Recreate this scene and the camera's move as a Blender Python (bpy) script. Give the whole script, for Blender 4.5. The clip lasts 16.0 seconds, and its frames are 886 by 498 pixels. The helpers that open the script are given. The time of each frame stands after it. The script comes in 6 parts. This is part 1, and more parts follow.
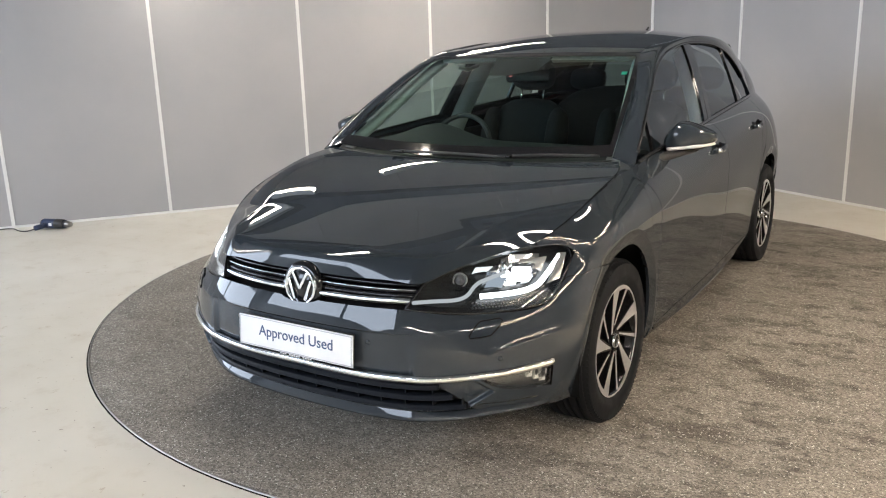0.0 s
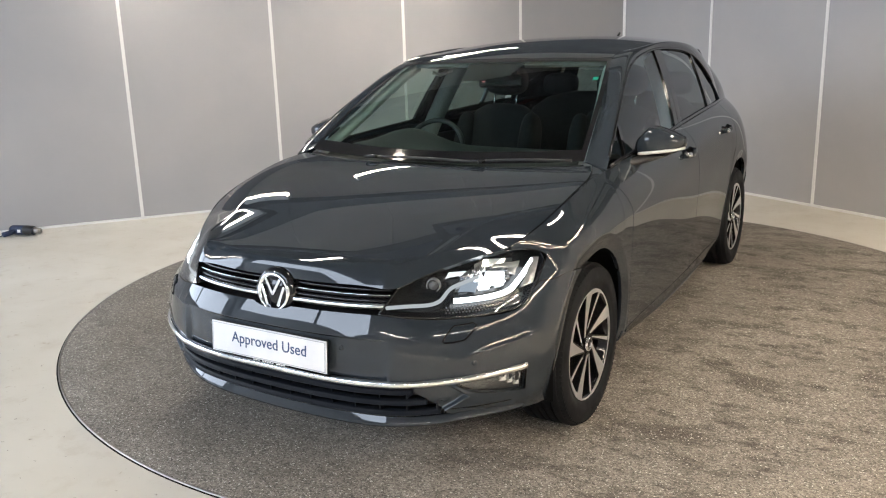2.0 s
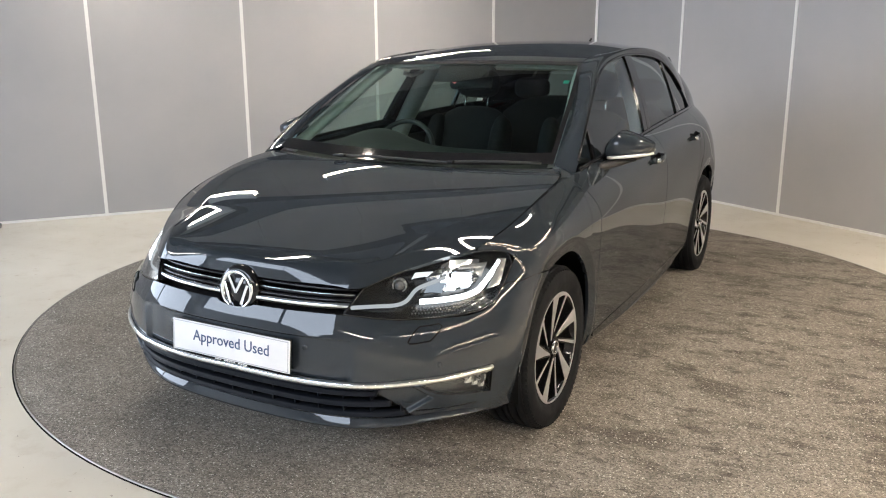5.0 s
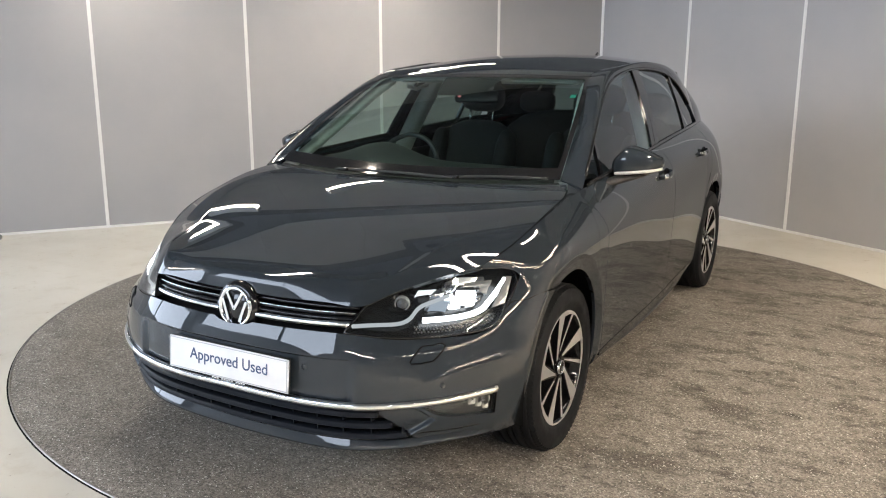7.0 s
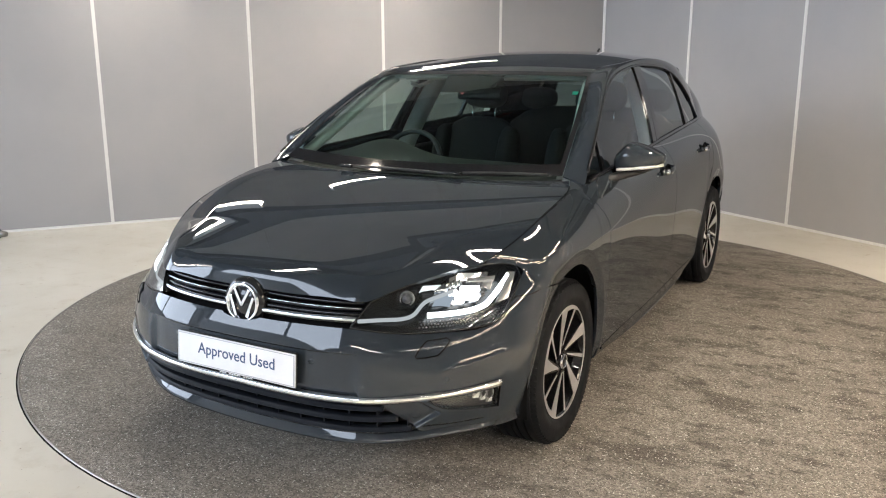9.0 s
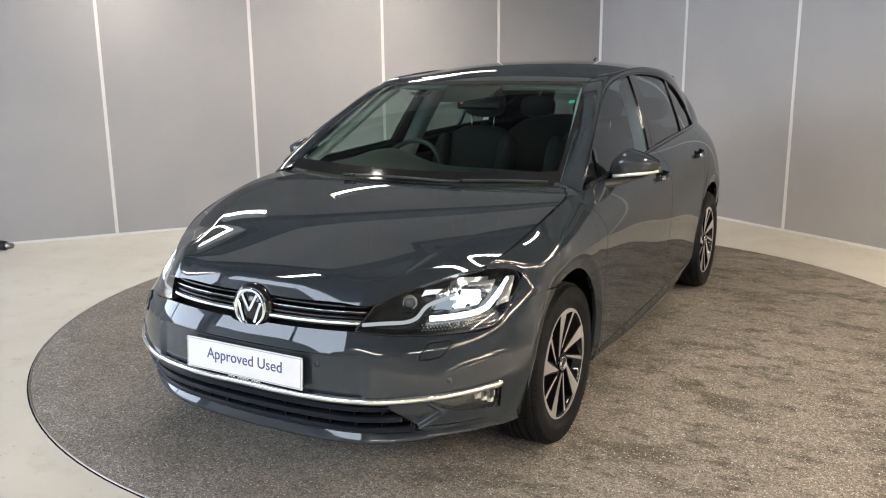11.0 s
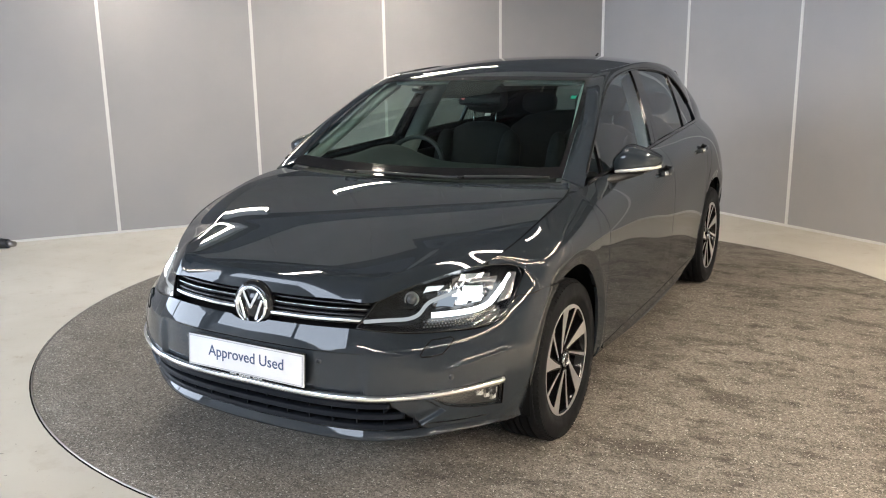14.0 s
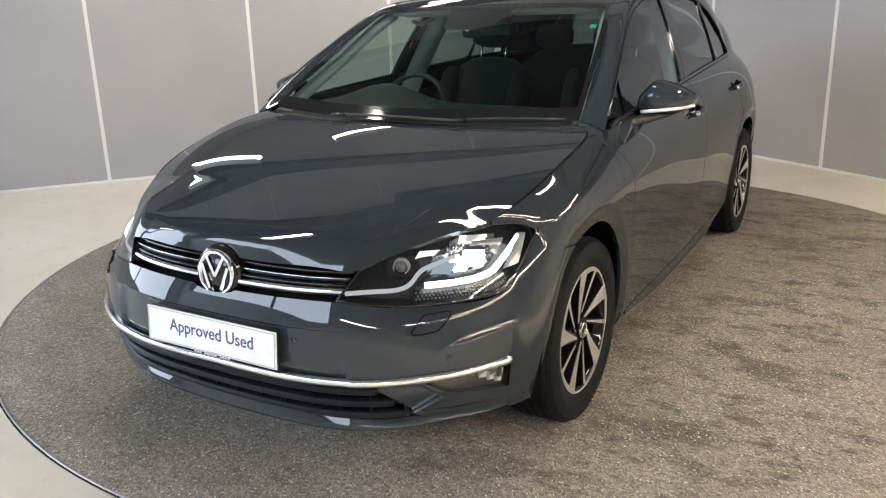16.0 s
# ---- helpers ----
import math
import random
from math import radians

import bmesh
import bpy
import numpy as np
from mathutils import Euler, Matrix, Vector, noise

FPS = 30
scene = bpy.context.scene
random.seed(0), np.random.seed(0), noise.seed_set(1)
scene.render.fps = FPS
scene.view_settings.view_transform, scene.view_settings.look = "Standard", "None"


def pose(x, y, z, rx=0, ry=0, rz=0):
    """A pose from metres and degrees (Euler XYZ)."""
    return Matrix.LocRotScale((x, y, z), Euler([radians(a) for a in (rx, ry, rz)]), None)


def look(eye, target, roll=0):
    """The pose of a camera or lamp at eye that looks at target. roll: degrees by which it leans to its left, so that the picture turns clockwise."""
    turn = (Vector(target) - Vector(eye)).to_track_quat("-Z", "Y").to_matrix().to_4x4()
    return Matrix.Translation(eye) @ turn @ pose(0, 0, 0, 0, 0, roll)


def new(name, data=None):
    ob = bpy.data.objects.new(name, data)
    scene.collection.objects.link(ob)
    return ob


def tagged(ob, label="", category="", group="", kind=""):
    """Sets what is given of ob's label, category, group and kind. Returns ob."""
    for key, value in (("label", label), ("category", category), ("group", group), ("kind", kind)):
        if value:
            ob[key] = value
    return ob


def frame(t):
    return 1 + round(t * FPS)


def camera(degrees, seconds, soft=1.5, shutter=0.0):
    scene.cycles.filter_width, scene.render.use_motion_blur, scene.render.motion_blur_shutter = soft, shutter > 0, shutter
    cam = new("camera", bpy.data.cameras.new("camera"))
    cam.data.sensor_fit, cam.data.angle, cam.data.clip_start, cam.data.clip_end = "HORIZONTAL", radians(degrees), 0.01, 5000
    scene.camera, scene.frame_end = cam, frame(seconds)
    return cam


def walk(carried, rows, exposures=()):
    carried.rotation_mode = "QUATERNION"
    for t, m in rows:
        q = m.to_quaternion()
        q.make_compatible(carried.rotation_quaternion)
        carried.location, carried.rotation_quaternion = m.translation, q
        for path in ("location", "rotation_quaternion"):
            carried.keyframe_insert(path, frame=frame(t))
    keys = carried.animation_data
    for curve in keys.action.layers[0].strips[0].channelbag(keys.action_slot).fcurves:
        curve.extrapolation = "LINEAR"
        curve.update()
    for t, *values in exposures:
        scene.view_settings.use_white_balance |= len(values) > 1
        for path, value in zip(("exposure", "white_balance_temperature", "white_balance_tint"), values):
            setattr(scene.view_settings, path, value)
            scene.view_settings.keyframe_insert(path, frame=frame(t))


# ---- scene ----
cam = camera(57.1, 16.0, soft=1.1, shutter=0.4)
PATH = [
    (0, (1.876, -2.802, 1.435), (0.827, -1.172, 0.945), -1.8),
    (0.5, (1.876, -2.801, 1.435), (0.843, -1.16, 0.947), -1.7),
    (1, (1.879, -2.797, 1.436), (0.86, -1.147, 0.948), -1.8),
    (1.5, (1.878, -2.798, 1.437), (0.869, -1.142, 0.949), -1.8),
    (2, (1.885, -2.803, 1.439), (0.886, -1.139, 0.957), -1.7),
    (2.5, (1.89, -2.801, 1.432), (0.906, -1.128, 0.951), -1.5),
    (3, (1.89, -2.803, 1.426), (0.922, -1.121, 0.944), -1.3),
    (3.5, (1.889, -2.784, 1.423), (0.944, -1.09, 0.934), -0.9),
    (6, (1.874, -2.775, 1.421), (0.932, -1.071, 0.965), 0.1),
    (6.5, (1.864, -2.756, 1.423), (0.916, -1.053, 0.975), 0.1),
    (7, (1.848, -2.72, 1.419), (0.901, -1.015, 0.976), 0.1),
    (7.5, (1.839, -2.7, 1.423), (0.889, -0.996, 0.982), 0.1),
    (8, (1.843, -2.696, 1.42), (0.898, -0.989, 0.977), 0.2),
    (8.5, (1.843, -2.718, 1.424), (0.898, -1.011, 0.984), 0.1),
    (9, (1.859, -2.754, 1.429), (0.909, -1.054, 0.975), -0.1),
    (11.5, (1.898, -2.833, 1.435), (0.946, -1.127, 1.008), -0.7),
    (12, (1.901, -2.835, 1.436), (0.95, -1.128, 1.011), -0.7),
    (12.5, (1.908, -2.826, 1.436), (0.957, -1.119, 1.01), -0.6),
    (13, (1.902, -2.827, 1.431), (0.947, -1.122, 1.003), -0.7),
    (13.5, (1.897, -2.828, 1.436), (0.941, -1.126, 1.0), -0.8),
    (14, (1.896, -2.817, 1.431), (0.937, -1.118, 0.991), -0.9),
    (14.5, (1.902, -2.806, 1.429), (0.938, -1.114, 0.975), -1.1),
    (15, (1.916, -2.754, 1.421), (0.941, -1.075, 0.939), -1.3),
    (15.5, (1.899, -2.645, 1.403), (0.907, -0.993, 0.866), -1.6),
    (16, (1.739, -2.424, 1.378), (0.763, -0.776, 0.803), -1.6),
]
walk(cam, [(t, look(eye, target, roll)) for t, eye, target, roll in PATH])

# ---- world and light ----
world = bpy.data.worlds.new("world")
scene.world = world
world.use_nodes = True
world.node_tree.nodes["Background"].inputs[0].default_value = (0.55, 0.6, 0.68, 1)
world.node_tree.nodes["Background"].inputs[1].default_value = 0.25
scene.view_settings.exposure = 0.75
TUBE_POWER = 80.0
PANE_POWER = 6.2
CEILING, WALL_TOP, TUBE_Z = 5.2, 2.26, 2.5
WINDOW = (-8.4, -0.5, 2.8, 5.1)
WEST_WINDOW = (-7.4, 0.4, 1.2, 3.4)


# ---- materials ----
def material(name, colour, rough=0.5, metal=0.0, **more):
    m = bpy.data.materials.new(name)
    m.use_nodes = True
    b = m.node_tree.nodes["Principled BSDF"]
    b.inputs["Base Color"].default_value = (*colour, 1)
    b.inputs["Roughness"].default_value = rough
    b.inputs["Metallic"].default_value = metal
    for key, value in more.items():
        b.inputs[key.replace("_", " ")].default_value = value
    return m


def varied(m, colours, scales, rough=None, bump=0.0, detail=6.0, stretch=(1, 1, 1)):
    """Mixes two or three colours by two sizes of noise, with a little relief."""
    t = m.node_tree
    b = t.nodes["Principled BSDF"]
    co = t.nodes.new("ShaderNodeTexCoord")
    mp = t.nodes.new("ShaderNodeMapping")
    mp.inputs["Scale"].default_value = stretch
    t.links.new(co.outputs["Object"], mp.inputs[0])
    fac = []
    for s in scales:
        n = t.nodes.new("ShaderNodeTexNoise")
        n.inputs["Scale"].default_value = s
        n.inputs["Detail"].default_value = detail
        n.inputs["Roughness"].default_value = 0.62
        t.links.new(mp.outputs[0], n.inputs["Vector"])
        r = t.nodes.new("ShaderNodeMapRange")
        r.inputs["From Min"].default_value, r.inputs["From Max"].default_value = 0.35, 0.65
        t.links.new(n.outputs[0], r.inputs[0])
        fac.append(r.outputs[0])
    last = None
    for f, (c0, c1) in zip(fac, zip(colours, colours[1:])):
        x = t.nodes.new("ShaderNodeMix")
        x.data_type = "RGBA"
        x.inputs[6].default_value, x.inputs[7].default_value = (*c0, 1), (*c1, 1)
        if last:
            t.links.new(last, x.inputs[6])
        t.links.new(f, x.inputs[0])
        last = x.outputs[2]
    t.links.new(last, b.inputs["Base Color"])
    if rough:
        r = t.nodes.new("ShaderNodeMapRange")
        r.inputs["To Min"].default_value, r.inputs["To Max"].default_value = rough
        t.links.new(fac[0], r.inputs[0])
        t.links.new(r.outputs[0], b.inputs["Roughness"])
    if bump:
        k = t.nodes.new("ShaderNodeBump")
        k.inputs["Strength"].default_value, k.inputs["Distance"].default_value = bump, 0.004
        t.links.new(fac[-1], k.inputs["Height"])
        t.links.new(k.outputs[0], b.inputs["Normal"])
    return m


def glass(name, tint, gloss=0.9, rough=0.0):
    """Thin glazing: tinted see-through mixed with a mirror by Fresnel."""
    m = bpy.data.materials.new(name)
    m.use_nodes = True
    t = m.node_tree
    t.nodes.remove(t.nodes["Principled BSDF"])
    tr, gl = t.nodes.new("ShaderNodeBsdfTransparent"), t.nodes.new("ShaderNodeBsdfGlossy")
    tr.inputs[0].default_value = (*tint, 1)
    gl.inputs["Color"].default_value = (gloss, gloss, gloss, 1)
    gl.inputs["Roughness"].default_value = rough
    lw, mix = t.nodes.new("ShaderNodeLayerWeight"), t.nodes.new("ShaderNodeMixShader")
    lw.inputs[0].default_value = 0.5
    up, fit = t.nodes.new("ShaderNodeMath"), t.nodes.new("ShaderNodeMapRange")
    up.operation = "POWER"
    up.inputs[1].default_value = 4.5
    fit.inputs["To Min"].default_value, fit.inputs["To Max"].default_value = 0.045, 1.0
    t.links.new(lw.outputs["Facing"], up.inputs[0])
    t.links.new(up.outputs[0], fit.inputs[0])
    t.links.new(fit.outputs[0], mix.inputs[0])
    t.links.new(tr.outputs[0], mix.inputs[1])
    t.links.new(gl.outputs[0], mix.inputs[2])
    t.links.new(mix.outputs[0], t.nodes["Material Output"].inputs[0])
    return m


def glow(name, colour, power):
    m = bpy.data.materials.new(name)
    m.use_nodes = True
    t = m.node_tree
    e = t.nodes.new("ShaderNodeEmission")
    e.inputs[0].default_value, e.inputs[1].default_value = (*colour, 1), power
    t.links.new(e.outputs[0], t.nodes["Material Output"].inputs[0])
    return m


PAINT = material("car_paint", (0.032, 0.034, 0.037), 0.45, 0.0, Specular_IOR_Level=0.0, Coat_Weight=1.0, Coat_Roughness=0.012, Coat_IOR=1.5)
varied(PAINT, [(0.0178, 0.0230, 0.0290), (0.0260, 0.0330, 0.0408)], [900.0], detail=1.0)
BLACK_GLOSS = material("black_gloss", (0.008, 0.008, 0.009), 0.08)
PEARL_FOG = material("fog_bright_reflector", (0.62, 0.62, 0.61), 0.2, 0.8)
FOG_GREY = material("fog_reflector", (0.10, 0.10, 0.10), 0.22, 0.6)
BLACK = material("black_plastic", (0.014, 0.014, 0.015), 0.45)
varied(BLACK, [(0.011, 0.011, 0.012), (0.018, 0.018, 0.019)], [60.0], rough=(0.38, 0.52), bump=0.05)
GRILLE = material("grille_plastic", (0.008, 0.010, 0.014), 0.42, 0.0, Specular_IOR_Level=0.22)
DARK = material("dark_lining", (0.004, 0.004, 0.004), 0.9, 0.0, Specular_IOR_Level=0.1)
CHROME = material("chrome", (0.86, 0.87, 0.88), 0.07, 1.0)
SILVER = material("machined_alloy", (0.72, 0.72, 0.73), 0.3, 0.75)
varied(SILVER, [(0.56, 0.56, 0.57), (0.66, 0.66, 0.67)], [40.0], rough=(0.28, 0.4))
RUBBER = material("tyre_rubber", (0.02, 0.02, 0.02), 0.62, 0.0, Specular_IOR_Level=0.13)
varied(RUBBER, [(0.0068, 0.0076, 0.0090), (0.012, 0.013, 0.0148)], [14.0], rough=(0.55, 0.75), bump=0.1)
SCREEN = glass("windscreen_glass", (0.55, 0.70, 0.67), 0.7)
SIDE_GLASS = glass("side_glass", (0.66, 0.72, 0.70))
PRIVACY = glass("privacy_glass", (0.34, 0.39, 0.38))
LENS = glass("lamp_lens", (0.93, 0.95, 0.96))
MIRROR = material("mirror_silver", (0.85, 0.87, 0.88), 0.02, 1.0)
PLATE_WHITE = material("plate_white", (0.80, 0.82, 0.85), 0.25)
varied(PLATE_WHITE, [(0.78, 0.80, 0.84), (0.84, 0.86, 0.88)], [9.0])
PLATE_INK = material("plate_ink", (0.055, 0.09, 0.19), 0.4)
CLOTH = material("seat_cloth", (0.022, 0.022, 0.024), 0.9)
varied(CLOTH, [(0.007, 0.0074, 0.008), (0.013, 0.0133, 0.014)], [35.0])
DASH = material("dash_plastic", (0.03, 0.031, 0.032), 0.6)
varied(DASH, [(0.009, 0.0095, 0.010), (0.014, 0.0146, 0.0152)], [120.0], bump=0.1)
TRIM_GREY = material("pillar_trim", (0.36, 0.37, 0.36), 0.8)
varied(TRIM_GREY, [(0.33, 0.34, 0.33), (0.40, 0.41, 0.40)], [90.0])
LED = glow("led_white", (0.92, 0.97, 1.0), 4.5)
LIT_RED = glow("glowing_red", (1.0, 0.30, 0.30), 0.55)
GREEN = material("green_sticker", (0.02, 0.45, 0.30), 0.5)
TAIL = material("tail_lamp_red", (0.25, 0.008, 0.01), 0.1)
INDICATOR = material("mirror_indicator", (0.82, 0.82, 0.80), 0.15, 0.3)
WALL = material("wall_panel", (0.38, 0.385, 0.40), 0.42)
varied(WALL, [(0.372, 0.375, 0.388), (0.412, 0.41, 0.418)], [0.9, 6.0], rough=(0.38, 0.5))
WHITE = material("white_trim", (0.80, 0.80, 0.79), 0.4)
FLOOR = material("vinyl_floor", (0.6, 0.58, 0.5), 0.4)
CARPET = material("carpet", (0.16, 0.145, 0.13), 0.95)
CEIL = material("ceiling_paint", (0.3, 0.3, 0.3), 0.8)
varied(CEIL, [(0.76, 0.76, 0.76), (0.83, 0.83, 0.83)], [2.0])
# dark tone for unseen hall surfaces, to deepen reflections in glass and paint
HALL_DARK = material("dark_hall_tone", (0.09, 0.09, 0.09), 0.8)
varied(HALL_DARK, [(0.11, 0.11, 0.113), (0.14, 0.14, 0.143)], [2.0])
HALL = material("hall_wall_paint", (0.5, 0.5, 0.49), 0.7)
varied(HALL, [(0.66, 0.66, 0.66), (0.74, 0.74, 0.74)], [1.2])
TUBE = glow("tube_light", (1.0, 0.885, 0.755), TUBE_POWER)
# tint and strength differ by zone only to balance brightness on walls and carpet
TUBE_WARM = glow("warm_tube_light", (1.0, 0.81, 0.61), TUBE_POWER * 1.34)
TUBE_FRONT = glow("front_tube_light", (1.0, 0.91, 0.81), TUBE_POWER * 1.6)
TUBE_LOW = glow("dimmed_tube_light", (1.0, 0.885, 0.755), TUBE_POWER * 0.72)
PANE = glow("daylight_beyond", (0.72, 0.83, 1.0), PANE_POWER)
BEAM = material("beam_steel", (0.16, 0.16, 0.17), 0.6)
varied(BEAM, [(0.13, 0.13, 0.14), (0.19, 0.19, 0.20)], [3.0])
BLUE = material("tool_blue", (0.02, 0.05, 0.16), 0.45)
varied(BLUE, [(0.011, 0.024, 0.065), (0.018, 0.034, 0.085)], [30.0])
STEEL = material("steel", (0.35, 0.33, 0.31), 0.35, 1.0)
FRAME_DARK = material("window_bar", (0.03, 0.03, 0.035), 0.5)


def speckle(t, scale, detail, lo, hi, stretch=None, rough=0.6):
    """A noise field cut to 0..1 between lo and hi."""
    co = t.nodes.new("ShaderNodeTexCoord")
    n = t.nodes.new("ShaderNodeTexNoise")
    n.inputs["Scale"].default_value, n.inputs["Detail"].default_value, n.inputs["Roughness"].default_value = scale, detail, rough
    mp = t.nodes.new("ShaderNodeMapping")
    mp.inputs["Scale"].default_value = stretch or (1, 1, 1)
    t.links.new(co.outputs["Object"], mp.inputs[0])
    t.links.new(mp.outputs[0], n.inputs["Vector"])
    r = t.nodes.new("ShaderNodeMapRange")
    r.inputs["From Min"].default_value, r.inputs["From Max"].default_value = lo, hi
    t.links.new(n.outputs[0], r.inputs[0])
    return r.outputs[0]


def blend(t, fac, base, colour, mode="MIX", most=1.0):
    x = t.nodes.new("ShaderNodeMix")
    x.data_type, x.blend_type = "RGBA", mode
    if isinstance(base, tuple):
        x.inputs[6].default_value = (*base, 1)
    else:
        t.links.new(base, x.inputs[6])
    if isinstance(colour, tuple):
        x.inputs[7].default_value = (*colour, 1)
    else:
        t.links.new(colour, x.inputs[7])
    k = t.nodes.new("ShaderNodeMath")
    k.operation = "MULTIPLY"
    k.inputs[1].default_value = most
    t.links.new(fac, k.inputs[0])
    t.links.new(k.outputs[0], x.inputs[0])
    return x.outputs[2]


def floor_nodes():
    """Cream vinyl with long scuffs and worn flecks; short-pile carpet with tufts, lint and dark worn patches."""
    t = FLOOR.node_tree
    b = t.nodes["Principled BSDF"]
    c = blend(t, speckle(t, 0.7, 5, 0.35, 0.65), (0.615, 0.59, 0.52), (0.69, 0.67, 0.605))
    c = blend(t, speckle(t, 6.0, 9, 0.54, 0.66, None, 0.7), c, (0.55, 0.51, 0.43), most=0.45)
    c = blend(t, speckle(t, 14.0, 9, 0.62, 0.655, (1.0, 0.6, 1), 0.75), c, (0.42, 0.35, 0.26), most=0.75)
    c = blend(t, speckle(t, 40.0, 4, 0.685, 0.70), c, (0.20, 0.16, 0.12), most=0.7)
    t.links.new(c, b.inputs["Base Color"])
    r = t.nodes.new("ShaderNodeMapRange")
    r.inputs["To Min"].default_value, r.inputs["To Max"].default_value = 0.30, 0.55
    t.links.new(speckle(t, 3.0, 5, 0.3, 0.7), r.inputs[0])
    t.links.new(r.outputs[0], b.inputs["Roughness"])

    t = CARPET.node_tree
    b = t.nodes["Principled BSDF"]
    co = t.nodes.new("ShaderNodeTexCoord")
    tuft = t.nodes.new("ShaderNodeTexVoronoi")
    tuft.inputs["Scale"].default_value = 190.0
    t.links.new(co.outputs["Object"], tuft.inputs["Vector"])
    cell = t.nodes.new("ShaderNodeSeparateColor")
    t.links.new(tuft.outputs["Color"], cell.inputs[0])
    fine = cell.outputs[0]
    c = blend(t, speckle(t, 1.1, 5, 0.38, 0.62), (0.317, 0.288, 0.245), (0.414, 0.380, 0.327))
    # dark streaks and patches, mostly on the side that is walked on
    worn = t.nodes.new("ShaderNodeMapRange")
    worn.inputs["From Min"].default_value, worn.inputs["From Max"].default_value = -0.2, 1.3
    worn.inputs["To Min"].default_value = 0.26
    side = t.nodes.new("ShaderNodeSeparateXYZ")
    t.links.new(co.outputs["Object"], side.inputs[0])
    t.links.new(side.outputs[0], worn.inputs[0])
    for scale, lo, hi, stretch, tone, most in (
        (2.6, 0.51, 0.61, (1.0, 1.7, 1), (0.117, 0.100, 0.079), 0.85),
        (7.5, 0.53, 0.63, (0.8, 1.5, 1), (0.102, 0.087, 0.069), 0.80),
        (19.0, 0.60, 0.68, (0.7, 1.6, 1), (0.107, 0.092, 0.078), 0.60),
    ):
        both_ways = t.nodes.new("ShaderNodeMath")
        both_ways.operation = "MULTIPLY"
        t.links.new(speckle(t, scale, 8, lo, hi, stretch, 0.66), both_ways.inputs[0])
        t.links.new(worn.outputs[0], both_ways.inputs[1])
        c = blend(t, both_ways.outputs[0], c, tone, most=most)
    c = blend(t, speckle(t, 9.0, 9, 0.45, 0.62, None, 0.72), c, (0.229, 0.205, 0.172), most=0.40)
    c = blend(t, speckle(t, 70.0, 4, 0.42, 0.62, None, 0.7), c, (0.166, 0.150, 0.130), most=0.45)
    x = t.nodes.new("ShaderNodeMix")
    x.data_type, x.blend_type = "RGBA", "MULTIPLY"
    x.inputs[0].default_value = 1.0
    ramp = t.nodes.new("ShaderNodeMapRange")
    ramp.inputs["To Min"].default_value, ramp.inputs["To Max"].default_value = 0.34, 1.05
    t.links.new(fine, ramp.inputs[0])
    t.links.new(c, x.inputs[6])
    t.links.new(ramp.outputs[0], x.inputs[7])
    lint = blend(t, speckle(t, 120.0, 2, 0.65, 0.665), x.outputs[2], (0.722, 0.700, 0.645), most=0.9)
    t.links.new(lint, b.inputs["Base Color"])
    k = t.nodes.new("ShaderNodeBump")
    k.inputs["Strength"].default_value, k.inputs["Distance"].default_value = 0.8, 0.006
    t.links.new(fine, k.inputs["Height"])
    t.links.new(k.outputs[0], b.inputs["Normal"])


floor_nodes()


# ---- mesh helpers ----
def part(name, bm, mat, parent=None, label="", smooth=True):
    """One mesh object out of a bmesh, under a thing or a part."""
    me = bpy.data.meshes.new(name)
    bm.to_mesh(me)
    bm.free()
    for f in me.polygons:
        f.use_smooth = smooth
    me.materials.append(mat)
    ob = new(name, me)
    ob.parent = parent
    return tagged(ob, label=label) if label else ob


def plain(name, verts, faces, mat, parent=None, label="", smooth=True):
    me = bpy.data.meshes.new(name)
    me.from_pydata([tuple(v) for v in verts], [], faces)
    me.update()
    for f in me.polygons:
        f.use_smooth = smooth
    me.materials.append(mat)
    ob = new(name, me)
    ob.parent = parent
    return tagged(ob, label=label) if label else ob


class Nat:
    """Natural cubic spline through rows of (t, values...)."""

    def __init__(self, *rows):
        a = np.array(rows, float)
        self.t, self.p = a[:, 0], a[:, 1:]
        n, h = len(a), np.diff(a[:, 0])
        k, r = np.eye(n), np.zeros((n, self.p.shape[1]))
        for i in range(1, n - 1):
            k[i, i - 1:i + 2] = h[i - 1], 2 * (h[i - 1] + h[i]), h[i]
            r[i] = 6 * ((self.p[i + 1] - self.p[i]) / h[i] - (self.p[i] - self.p[i - 1]) / h[i - 1])
        self.m, self.h = np.linalg.solve(k, r), h

    def __call__(self, t):
        t = np.asarray(t, float)
        i = np.clip(np.searchsorted(self.t, t) - 1, 0, len(self.h) - 1)
        h, a, b = self.h[i], self.t[i + 1] - t, t - self.t[i]
        # straight on beyond the ends
        lo, hi = np.maximum(self.t[0] - t, 0), np.maximum(t - self.t[-1], 0)
        a, b = np.where(lo > 0, self.h[0], np.where(hi > 0, 0, a)), np.where(lo > 0, 0, np.where(hi > 0, self.h[-1], b))
        e = lambda v: np.asarray(v)[..., None]
        out = self.m[i] * e(a ** 3 / (6 * h)) + self.m[i + 1] * e(b ** 3 / (6 * h)) + (self.p[i] - self.m[i] * e(h * h / 6)) * e(a / h) + (self.p[i + 1] - self.m[i + 1] * e(h * h / 6)) * e(b / h)
        d0 = (self.p[1] - self.p[0]) / self.h[0] - self.m[1] * self.h[0] / 6
        d1 = (self.p[-1] - self.p[-2]) / self.h[-1] + self.m[-2] * self.h[-1] / 6
        out = out - e(lo) * d0 + e(hi) * d1
        return out[..., 0] if self.p.shape[1] == 1 else out


def lin(rows, t):
    a = np.array(rows, float)
    return np.interp(t, a[:, 0], a[:, 1])


